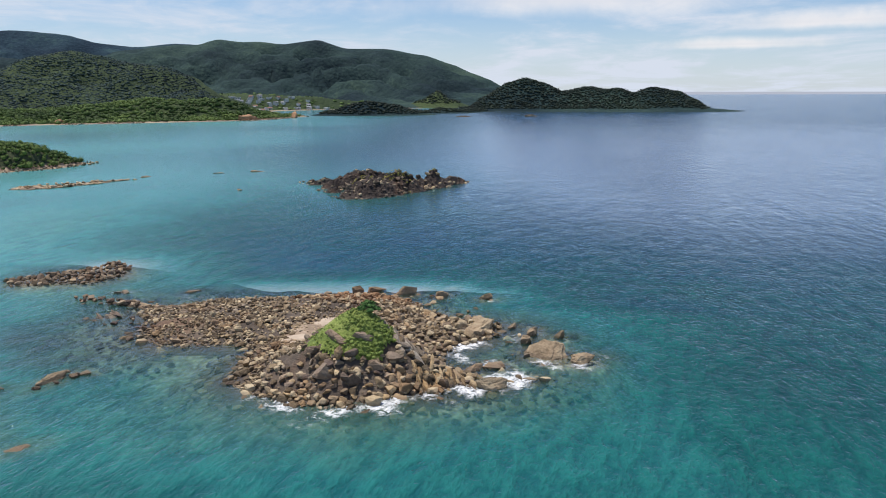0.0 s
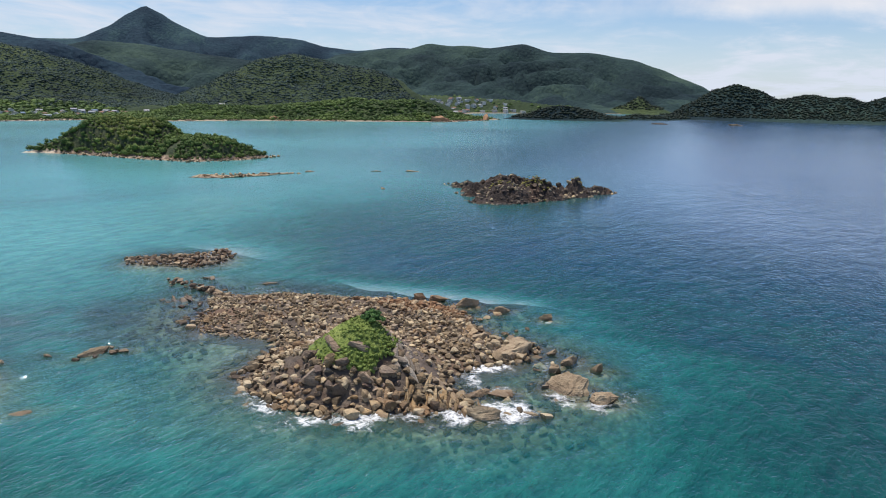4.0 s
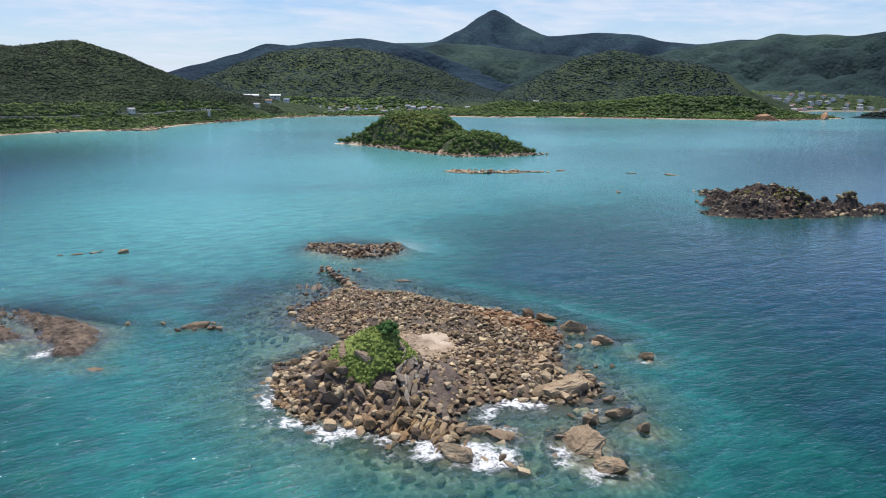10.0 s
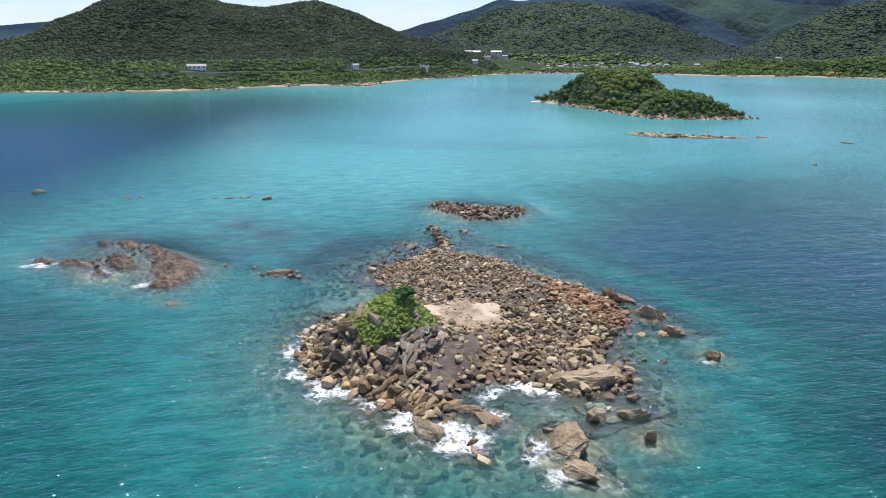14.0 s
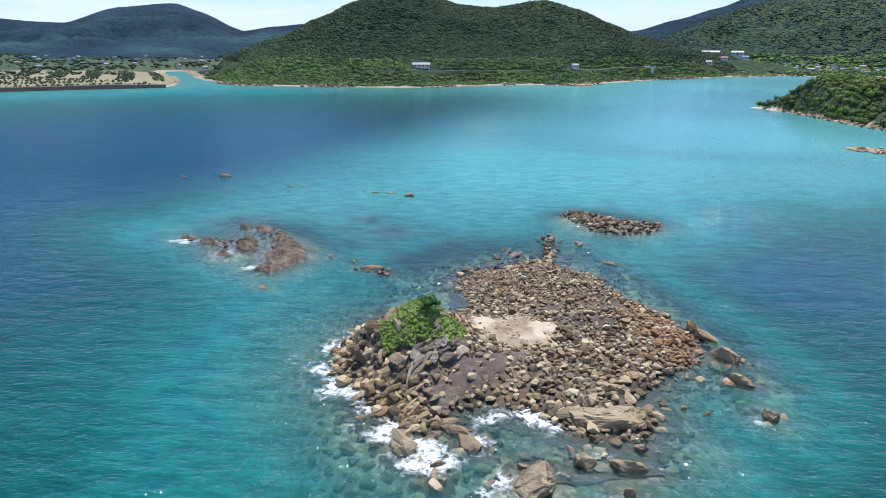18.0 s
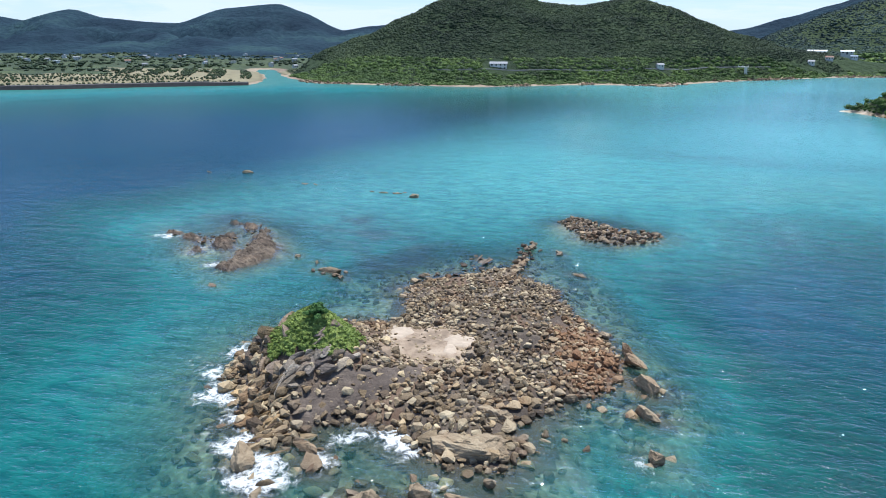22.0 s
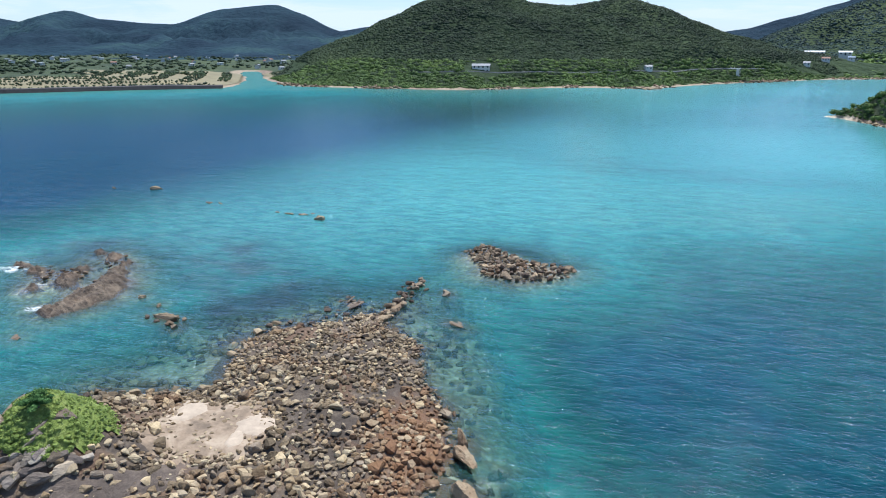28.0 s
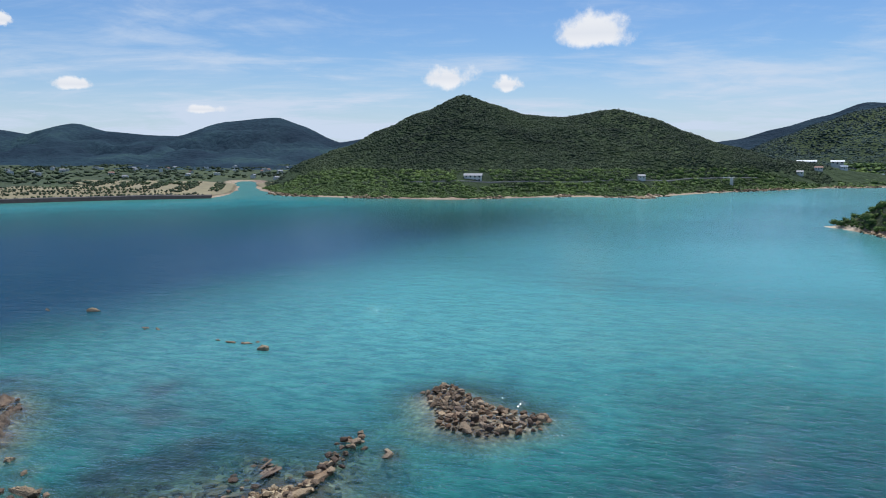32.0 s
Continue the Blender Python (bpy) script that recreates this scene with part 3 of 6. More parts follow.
def rows_of(lo, hi, step, reach, grow=1.07):
    mid, a, b, s = list(np.arange(lo, hi + step, step)), [], [], step
    p, q = lo, hi + step
    while p > -reach:
        s *= grow
        p, q = p - s, q + s
        a.append(p)
        b.append(q)
    return np.array(a[::-1] + mid + b)


def sea_material():
    m, k, b, geo = material("sea_water")
    out = [n for n in k.nodes if n.type == "OUTPUT_MATERIAL"][0]
    pos = geo.outputs["Position"]

    def read(name):
        return k.add("ShaderNodeAttribute", attribute_name=name).outputs["Fac"]

    depth, silt, foam = read("depth"), read("silt"), read("foam")
    # waves: crests run close to the y axis; a long wind sea, short chop and ripples
    across, along = k.vmath("DOT_PRODUCT", pos, (0.966, -0.26, 0)), k.vmath("DOT_PRODUCT", pos, (0.26, 0.966, 0))

    def waves(su, sv, detail, rough, distort):
        c = k.add("ShaderNodeCombineXYZ")
        k.link(k.math("MULTIPLY", across, su), c.inputs[0])
        k.link(k.math("MULTIPLY", along, sv), c.inputs[1])
        return k.noise(c.outputs[0], 1.0, detail, rough, distort)

    long_, chop, rip = waves(0.2, 0.07, 2, 0.5, 0.3), waves(0.62, 0.24, 3, 0.55, 0.3), waves(2.2, 1.1, 3, 0.6, 0.2)
    gust = k.noise(pos, 1 / 55.0, 4, 0.6)
    lively = read("lively")
    h = k.math("ADD", k.math("MULTIPLY", long_, 1.3), k.math("ADD", k.math("MULTIPLY", chop, 0.88), k.math("MULTIPLY", rip, 0.5)))
    h = k.math("MULTIPLY", h, k.math("MULTIPLY", k.math("ADD", 0.35, k.math("MULTIPLY", lively, 0.65)), k.math("ADD", 0.55, k.math("MULTIPLY", gust, 0.9))))
    chop_, rip_ = waves(0.5, 0.34, 1, 0.5, 0.3), waves(4.4, 3.4, 1, 0.5, 0.3)
    facets = k.math("ADD", k.math("MULTIPLY", long_, 1.2), k.math("ADD", k.math("MULTIPLY", chop_, 0.95), k.math("MULTIPLY", rip_, 0.27)))
    facets = k.math("MULTIPLY", facets, k.math("ADD", 0.45, k.math("MULTIPLY", gust, 1.1)))
    spark = k.add("ShaderNodeBump")
    spark.inputs["Strength"].default_value, spark.inputs["Distance"].default_value = 1.0, 0.46
    k.link(facets, spark.inputs["Height"])
    bp = k.add("ShaderNodeBump")
    bp.inputs["Strength"].default_value, bp.inputs["Distance"].default_value = 1.0, 0.7
    k.link(h, bp.inputs["Height"])
    ruffled = k.math("ADD", depth, k.math("MULTIPLY", k.math("SUBTRACT", k.noise(pos, 0.05, 5, 0.6), 0.5), 2.6))
    body = k.ramp(k.math("DIVIDE", ruffled, 13.0), [(0.06, (0.0473, 0.1634, 0.1419)), (0.17, (0.0095, 0.135, 0.135)), (0.30, (0.0024, 0.075, 0.071)), (0.46, (0.0012, 0.046, 0.047)), (0.64, (0.0009, 0.035, 0.064)), (0.95, (0.0015, 0.023, 0.065))])
    # light and shade of the waves, multiplied into the water colour below
    crest_light = k.step(k.math("ADD", k.math("MULTIPLY", chop, 0.6), k.math("MULTIPLY", rip, 0.4)), 0.36, 0.64)
    body = k.mix(silt, body, (0.08, 0.3, 0.31, 1))
    body = k.mix(read("weed"), body, (0.04, 0.075, 0.085, 1))
    body = k.mix(lively, body, k.mix(1.0, body, k.mix(crest_light, (0.62, 0.74, 0.8, 1), (1.4, 1.24, 1.16, 1)), "MULTIPLY"))
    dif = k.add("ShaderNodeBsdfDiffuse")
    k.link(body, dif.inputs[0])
    k.link(bp.outputs[0], dif.inputs["Normal"])
    clear = k.add("ShaderNodeBsdfTransparent")
    k.link(k.ramp(k.math("DIVIDE", depth, 4.0), [(0.0, (0.95, 0.98, 0.97)), (0.12, (0.78, 0.93, 0.9)), (0.45, (0.5, 0.85, 0.82)), (1.0, (0.25, 0.75, 0.74))]), clear.inputs[0])
    murk = read("murk")
    under = k.shade_mix(murk, clear.outputs[0], dif.outputs[0])
    soft = k.add("ShaderNodeBump")
    soft.inputs["Strength"].default_value, soft.inputs["Distance"].default_value = 1.0, 0.2
    k.link(h, soft.inputs["Height"])
    sheen, glint = k.add("ShaderNodeBsdfGlossy"), k.add("ShaderNodeBsdfGlossy")
    glint.inputs["Roughness"].default_value = 0.075
    sheen.inputs["Roughness"].default_value = 0.18
    for g, n in ((sheen, soft), (glint, spark)):
        g.inputs["Color"].default_value = (0.88, 0.92, 1, 1)
        k.link(n.outputs[0], g.inputs["Normal"])
    gloss = k.shade_mix(k.math("MULTIPLY", lively, 0.55), sheen.outputs[0], glint.outputs[0])
    fres = k.add("ShaderNodeFresnel")
    fres.inputs[0].default_value = 1.33
    swell_ = k.add("ShaderNodeBump")
    swell_.inputs["Strength"].default_value, swell_.inputs["Distance"].default_value = 1.0, 0.42
    k.link(h, swell_.inputs["Height"])
    k.link(swell_.outputs[0], fres.inputs["Normal"])
    wet = k.shade_mix(k.math("MULTIPLY", fres.outputs[0], k.math("ADD", 0.7, k.math("MULTIPLY", read("reflect_gain"), 0.8))), under, gloss)
    lace = k.noise(pos, 1.5, 6, 0.7, 0.4)
    curl = k.noise(pos, 0.5, 4, 0.6, 0.7)
    web = k.math("ABSOLUTE", k.math("SUBTRACT", k.noise(pos, 0.85, 5, 0.62, 0.7), 0.5))
    white = k.math("ADD", k.math("MULTIPLY", foam, 0.74), k.math("ADD", k.math("MULTIPLY", k.math("SUBTRACT", lace, 0.5), 0.9), k.math("SUBTRACT", k.math("MULTIPLY", curl, 0.5), k.math("MULTIPLY", web, 2.6))))
    white = k.step(white, 0.42, 1.15)
    froth = k.add("ShaderNodeBsdfDiffuse")
    froth.inputs[0].default_value = (0.85, 0.88, 0.9, 1)
    k.link(k.shade_mix(k.math("MULTIPLY", white, 0.88), wet, froth.outputs[0]), out.inputs[0])
    return m


def build_sea():
    gx, gy, faces = grid(rows_of(-88, 26, 0.8, 20000), rows_of(28, 116, 0.8, 20000))
    z = relief(gx, gy)
    far = np.minimum(-np.minimum(inside(gx, gy, COAST) * 0.035 - 0.6, -0.05), open_depth(gx, gy))
    depth = np.minimum(np.maximum(-z, 0), far)
    silt = smooth(-gx, 45, 150) * smooth(gy - 0.5 * np.clip(-gx - 95, 0, 220), 0, 78) * (0.62 + 0.3 * fbm(gx, gy, 160, 3)) * smooth(1100 - gy, 0, 500)
    silt += 0.3 * blob(gx, gy, -120, 230, 90, 70)
    silt += 0.5 * blob(gx, gy, -98, 98, 50, 34) + 0.35 * blob(gx, gy, -80, 54, 36, 20)
    wash = np.zeros(gx.shape)
    for cx, cy, r, a in ((-1.5, 61.5, 3.2, 1.0), (3.8, 64.8, 3.4, 1.15), (-7, 58.4, 3.2, 0.8), (-15, 56.6, 4.0, 0.72), (-22, 60.5, 3.0, 0.6), (2.5, 70.5, 3.0, 0.75), (0, 74.3, 2.6, 0.8),
                         (8.5, 69.2, 2.6, 1.0), (12.2, 69.3, 2.2, 1.0), (14.6, 72.0, 2.4, 0.7), (5.2, 78.0, 2, 0.6), (2.6, 93.2, 1.6, 0.7), (-3.6, 94.2, 1.6, 0.5), (4.2, 84, 2, 0.45),
                         (-40, 92, 3.2, 0.95), (-46.0, 46.0, 2.6, 0.95), (-53.5, 40.5, 3, 0.8), (-62, 33, 4, 0.8), (-41, 61.5, 1.8, 0.6), (-45.5, 55.0, 1.4, 0.8), (-31, 191, 8, 0.5),
                         (-14, 210, 9, 0.75), (-6, 226, 6, 0.9), (-8, 99.6, 1.6, 0.6), (-100, 56, 5, 0.5), (-108, 42, 4, 0.5), (-37, 47, 2, 0.8), (-49, 63, 3, 0.5)):
        wash = np.maximum(wash, a * blob(gx, gy, cx, cy, r, r))
    # broken surf all along the seaward shore
    surf = [(-24.8, 62.6), (-20.6, 58.8), (-16.5, 57.2), (-12.6, 56.6), (-9, 58.2), (-5.8, 60.0), (-2.5, 61.4), (0.6, 61.6), (3.8, 62.6), (4.6, 65.2), (4.4, 68.6), (1.0, 70.2), (-2.4, 71.6), (-1.8, 74.0), (0.8, 76.0)]
    for (ax, ay), (bx, by) in zip(surf, surf[1:]):
        t = np.clip(((gx - ax) * (bx - ax) + (gy - ay) * (by - ay)) / ((bx - ax) ** 2 + (by - ay) ** 2), 0, 1)
        away = np.hypot(gx - ax - t * (bx - ax), gy - ay - t * (by - ay))
        wash = np.maximum(wash, 0.92 * np.exp(-(away / 1.5) ** 2))
    wash = wash * smooth(-z, 3.2, 0.1) * (0.8 + 0.9 * fbm(gx, gy, 3.2, 3))
    swell = smooth(-z, 0.9, 0.0) * 0.3
    window = np.clip(1.5 * (blob(gx, gy, -22, 78, 34, 24, -20) + blob(gx, gy, -58, 46, 15, 12) + blob(gx, gy, -65, 104, 11, 10) + 0.4 * blob(gx, gy, -12, 97, 18, 7, 15) + 0.6 * blob(gx, gy, -46, 80, 14, 12) + blob(gx, gy, 7, 70, 11, 11)), 0, 1)
    murk = 1 - np.exp(-0.27 * depth) * window * smooth(-depth, -4.4, -2.4)
    me = sheet("sea", gx, gy, np.zeros(gx.shape), faces)
    float_attribute(me, "depth", depth)
    float_attribute(me, "murk", murk)
    # reflection strength set by place: raised over the open sea, lowered in the west
    float_attribute(me, "reflect_gain", smooth(gx, -70, 40) * smooth(gy, 105, 190) * (1 - 0.8 * smooth(gy, 260, 750)) - 0.5 * smooth(-gx, 55, 150) * smooth(-gy, -75, 0))
    float_attribute(me, "lively", np.maximum(smooth(-np.hypot(gx + 10, gy - 70), -190, -60), 0.8 * smooth(gx, 0, 60) * smooth(gy, 60, 160)))
    weed = 0.6 * blob(gx, gy, -50, 77, 13, 6, 28) + 0.5 * blob(gx, gy, -40, 71, 10, 4) + 0.45 * blob(gx, gy, -60, 46, 15, 9, 10) + 0.5 * blob(gx, gy, -50, 92, 10, 4, 15) + 0.7 * blob(gx, gy, -66, 63, 13, 8, 20) + 0.5 * blob(gx, gy, -47, 69, 9, 5, 20) + 0.45 * blob(gx, gy, -72, 40, 12, 10) + 0.25 * blob(gx, gy, -142, 146, 34, 9, 60) + 0.4 * blob(gx, gy, -38, 92, 10, 5, 10)
    float_attribute(me, "weed", np.clip(weed * (0.8 + 0.9 * fbm(gx, gy, 6, 3)), 0, 0.8))
    float_attribute(me, "silt", np.clip(silt, 0, 0.85))
    float_attribute(me, "foam", np.clip(np.maximum(wash, swell), 0, 1))
    tagged(part("sea", me, sea_material()), "rippled blue-green sea with clear shallows and white surf", "sea", kind="structure")


def seabed_material():
    m, k, b, geo = material("seabed")
    pos = geo.outputs["Position"]
    stones = k.add("ShaderNodeTexVoronoi")
    k.link(pos, stones.inputs["Vector"])
    stones.inputs["Scale"].default_value = 1.7
    stones.feature = "SMOOTH_F1"
    tone = k.math("ADD", k.math("MULTIPLY", k.noise(pos, 0.16, 5, 0.6), 0.75), k.math("MULTIPLY", k.noise(pos, 1.4, 4, 0.65), 0.35))
    col = k.ramp(tone, [(0.38, (0.07, 0.055, 0.045)), (0.52, (0.19, 0.155, 0.115)), (0.66, (0.4, 0.35, 0.26))])
    col = k.mix(k.step(stones.outputs["Distance"], 0.15, 0.6), col, k.mix(1.0, col, (0.55, 0.52, 0.5, 1), "MULTIPLY"))
    k.link(col, b.inputs["Base Color"])
    b.inputs["Roughness"].default_value = 0.9
    bump(k, b, k.math("MULTIPLY", stones.outputs["Distance"], -1.0), 0.8, 0.4)
    return m


# ---- plan of the land ----
COAST = [(-380, -1500), (-392, -400), (-401, -180), (-430, -120), (-448, -58), (-500, -62), (-560, -78), (-700, -120), (-700, -105), (-552, -58), (-495, -33),
         (-466, -14), (-444, 45), (-429, 100), (-456, 180), (-436, 215), (-484, 268), (-524, 340), (-548, 390), (-553, 440), (-538, 458), (-512, 520),
         (-440, 552), (-400, 610), (-376, 625), (-279, 688), (-230, 722), (-205, 832), (-225, 862), (-330, 960), (-300, 1080), (-200, 1190), (-60, 1260),
         (60, 1340), (100, 1700), (60, 2100), (-300, 3200), (-3000, 3200), (-3000, -1500)]


def ground_height(x, y):
    s = inside(x, y, COAST) + 5 * fbm(x, y, 40, 3)
    return np.where(s > 0, 0.25 + np.minimum(s * 0.06, 2.2) + np.minimum(np.maximum(s - 30, 0) * 0.012, 8) + 0.5 * fbm(x, y, 60, 3) * smooth(s, 10, 60), np.maximum(s * 0.1, -4))


# hills: crest line (x, y, height), half width, steepness, gullies (share of the height, size)
HILLS = {
    "house_hill": ([(-560, -52, 9), (-600, -25, 22), (-618, 5, 33), (-620, 34, 48), (-620, 71, 63), (-620, 107, 78), (-620, 132, 69), (-622, 160, 60), (-625, 192, 58), (-625, 239, 65), (-630, 268, 58), (-635, 300, 46), (-640, 335, 34), (-650, 375, 22)], 100, 1.7, 0.2, 70),
    "west_range": ([(-1500, -1050, 80), (-1500, -872, 76), (-1500, -812, 65), (-1500, -707, 90), (-1500, -654, 71), (-1500, -530, 62), (-1500, -486, 60), (-1500, -388, 90), (-1500, -274, 100), (-1500, -233, 82), (-1500, -151, 44), (-1500, -91, 55), (-1520, 20, 66)], 300, 1.5, 0.85, 170),
    "valley_mountain": ([(-1400, 560, 36), (-1386, 632, 47), (-1350, 700, 68), (-1310, 762, 88), (-1275, 815, 111), (-1245, 850, 106), (-1205, 880, 114), (-1142, 948, 122), (-1100, 1010, 112)], 230, 1.5, 0.8, 150),
    "village_ridge": ([(-936, 484, 27), (-923, 520, 45), (-908, 557, 62), (-890, 597, 77), (-874, 631, 81), (-853, 668, 84), (-835, 700, 84), (-812, 728, 78), (-782, 762, 66), (-752, 786, 54), (-720, 810, 38), (-691, 830, 25), (-660, 850, 10)], 165, 1.6, 0.5, 150),
    "cone_mountain": ([(-2266, 1943, 194), (-2131, 2094, 200), (-2051, 2174, 246), (-2010, 2213, 296), (-1960, 2259, 338), (-1915, 2298, 304), (-1880, 2328, 265), (-1793, 2397, 224), (-1628, 2516, 238), (-1515, 2588, 230), (-1404, 2646, 200), (-1302, 2697, 190), (-1175, 2760, 206), (-1000, 2850, 200)], 420, 1.25, 0.9, 260),
    "cone_spur": ([(-1291, 1002, 82), (-1243, 1063, 92), (-1197, 1130, 107), (-1162, 1196, 124), (-1115, 1270, 121), (-1052, 1311, 111), (-987, 1350, 101), (-903, 1386, 91), (-818, 1416, 76), (-732, 1442, 51)], 260, 1.4, 0.9, 150),
    "mid_ridge": ([(-623, 770, 16), (-594, 795, 33), (-566, 822, 53), (-537, 848, 70), (-505, 876, 78), (-475, 893, 72), (-448, 909, 64), (-413, 926, 61), (-385, 939, 49), (-349, 954, 31), (-312, 963, 16), (-274, 971, 4)], 130, 1.6, 0.42, 85),
    "harbour_mountain": ([(-824, 1714, 126), (-735, 1750, 138), (-703, 1765, 136), (-654, 1785, 155), (-600, 1805, 147), (-560, 1822, 150), (-510, 1838, 143), (-420, 1856, 156), (-355, 1872, 134), (-256, 1880, 134), (-156, 1889, 119), (-83, 1893, 96), (-25, 1895, 69), (40, 1895, 36)], 330, 1.5, 1.05, 130),
    "town_slope": ([(-460, 1150, 26), (-360, 1150, 24), (-280, 1170, 20), (-210, 1230, 12)], 75, 1.8, 0.15, 60),
    "shore_rise": ([(-484, 640, 12), (-450, 662, 11), (-425, 680, 11), (-380, 708, 16), (-344, 730, 21), (-323, 742, 19), (-281, 762, 20), (-249, 775, 11), (-224, 790, 7)], 46, 1.9, 0.25, 35),
    "headland": ([(-20, 1120, 5), (3, 1118, 21), (38, 1116, 41), (62, 1115, 48), (90, 1113, 41), (118, 1110, 28), (155, 1106, 35), (185, 1103, 31), (200, 1102, 33), (222, 1100, 26), (248, 1096, 34), (285, 1090, 28), (308, 1085, 17), (322, 1080, 4)], 45, 2.2, 0.15, 35),
    "harbour_islet": ([(-183, 884, 6), (-165, 889, 13), (-143, 893, 17), (-112, 898, 13), (-88, 905, 6)], 22, 2.4, 0.12, 20),
    "outer_islet": ([(-105, 1290, 14), (-82, 1293, 30), (-60, 1294, 14)], 30, 2.2, 0.2, 20),
    "neck_islet": ([(-78, 972, 3), (-62, 974, 7), (-32, 985, 5), (-10, 1040, 5)], 16, 2.2, 0.1, 20),
    "green_isle": ([(-260, 262, 5), (-252, 263, 9.5), (-244, 266, 15), (-230, 268, 15.2), (-220, 268, 14.4), (-211, 268, 15.4), (-206, 268, 13), (-201.5, 268, 7.8), (-196, 267, 7.2), (-188, 266, 8.6), (-180, 266, 8.8), (-174, 268, 7), (-169, 270, 3.5)], 15, 2.6, 0.12, 14),
}


ISLES = ("headland", "harbour_islet", "outer_islet", "neck_islet", "green_isle")


def hill_height(name, x, y):
    line, width, power, share, size = HILLS[name]
    h, d = crest(x, y, line, width, power)
    off = 1 - np.exp(-(d / (0.45 * width)) ** 2)
    if name not in ISLES:
        h = h * smooth(inside(x, y, COAST), 2, 48)
    if name == "house_hill":
        h = h * smooth(y, -72, -48)
    return h * (1 + share * off * (np.minimum(1.25 * ridged(x, y, size, 3) + 0.35 * ridged(x, y, size * 0.4, 3) - 1.02, 0.0) if share > 0.4 else np.minimum(ridged(x, y, size, 3) - 0.6, 0.1))) + 0.02 * h * fbm(x, y, size * 0.3, 3) * off


def land_height(x, y, names):
    z = ground_height(x, y)
    for n in names:
        z = np.maximum(z, hill_height(n, x, y))
    return z


def build_land():
    xs = np.concatenate([np.arange(-3000, -760, 40.0), np.arange(-760, -200, 7.0), np.arange(-200, 130, 15.0)])
    ys = np.concatenate([np.arange(-1500, -260, 40.0), np.arange(-260, 980, 7.0), np.arange(980, 3200, 40.0)])
    gx, gy, faces = grid(xs, ys)
    z = ground_height(gx, gy)
    me = sheet("ground", gx, gy, z, faces, z > -1.5)
    tagged(part("ground", me, coast_material()), "coastal plain of sandy shore, scrub and fields", "ground", kind="structure")


def coast_material():
    m, k, b, geo = material("coast_ground")
    pos = geo.outputs["Position"]
    sep = k.add("ShaderNodeSeparateXYZ")
    k.link(pos, sep.inputs[0])
    f = k.noise(pos, 0.03, 4)
    fields = k.ramp(k.math("ADD", k.math("MULTIPLY", f, 0.7), k.math("MULTIPLY", k.noise(pos, 0.35, 4, 0.7), 0.3)), [(0.36, (0.018, 0.03, 0.012)), (0.5, (0.033, 0.0528, 0.018)), (0.64, (0.066, 0.09, 0.03))])
    sandy = k.ramp(k.noise(pos, 0.25, 5), [(0.3, (0.2, 0.15, 0.1)), (0.7, (0.38, 0.31, 0.22))])
    rocky = k.ramp(k.noise(pos, 0.5, 5), [(0.35, (0.09, 0.065, 0.05)), (0.65, (0.33, 0.24, 0.17))])
    strand = k.mix(k.step(k.noise(pos, 0.018, 2), 0.42, 0.5), rocky, sandy)
    col = k.mix(k.step(k.math("ADD", sep.outputs[2], k.math("MULTIPLY", f, 0.5)), 1.25, 0.95), fields, strand)
    k.link(col, b.inputs["Base Color"])
    b.inputs["Roughness"].default_value = 0.95
    bump(k, b, k.noise(pos, 0.5, 5, 0.7), 0.6, 1.2)
    return m


def build_hill(name, title, label, mat_, res, category="hill", floor=-2.0):
    line, width, *_ = HILLS[name]
    xs, ys = [p[0] for p in line], [p[1] for p in line]
    r = width * 2.3
    gx, gy, faces = grid(np.arange(min(xs) - r, max(xs) + r, res), np.arange(min(ys) - r, max(ys) + r, res))
    z = hill_height(name, gx, gy)
    isle = name in ISLES
    z = z - (0.8 if isle else 0.0)
    if not isle:
        z = np.where(inside(gx, gy, COAST) > 3, z, -3.0)
    me = sheet(title, gx, gy, z, faces, z > (-0.6 if isle else 0.0))
    return tagged(part(title, me, mat_), label, category)


build_sea()
build_land()


def build_seabed():
    gx, gy, faces = grid(np.arange(-128, 34, 0.9), np.arange(18, 124, 0.9))
    z = relief(gx, gy) - 0.12
    z = np.minimum(z, -0.10)
    me = sheet("seabed", gx, gy, z, faces)
    tagged(part("seabed", me, seabed_material()), "stony brown seabed under the clear shallows", "seabed", kind="structure")


build_seabed()

# ---- far land: hills and mountains ----
build_hill("house_hill", "wooded_hill", "steep round hill covered in dark evergreen forest", HILL_NEAR, 4.0)
build_hill("west_range", "mountain_range", "distant mountain range with deep gullies, haze-blue in its forest colour", HILL_HAZED, 13.0, "mountain")
build_hill("valley_mountain", "mountain", "forested mountain behind a valley with farm sheds", HILL_HAZED, 11.0, "mountain")
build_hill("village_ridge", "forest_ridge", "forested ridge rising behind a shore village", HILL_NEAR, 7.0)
build_hill("cone_mountain", "peaked_mountain", "far dark mountain ridge with one pointed cone", HILL_HAZED, 20.0, "mountain")
build_hill("cone_spur", "mountain", "forested spurs in front of the pointed mountain", HILL_GREEN_HAZED, 11.0, "mountain")
build_hill("mid_ridge", "forest_ridge", "forested ridge descending towards the harbour", HILL_NEAR, 5.0)
build_hill("harbour_mountain", "mountain", "long green mountain behind the harbour town", HILL_GREEN_HAZED, 13.0, "mountain")
build_hill("shore_rise", "wooded_rise", "low bright green wooded rise along the beach", HILL_NEAR, 3.0)
build_hill("headland", "headland", "dark wooded headland with three humps ending in rocks", HILL_GREEN_HAZED, 3.0, "headland")
build_hill("harbour_islet", "wooded_islet", "low dark wooded islet by the harbour mouth", HILL_GREEN_HAZED, 2.5, "islet")
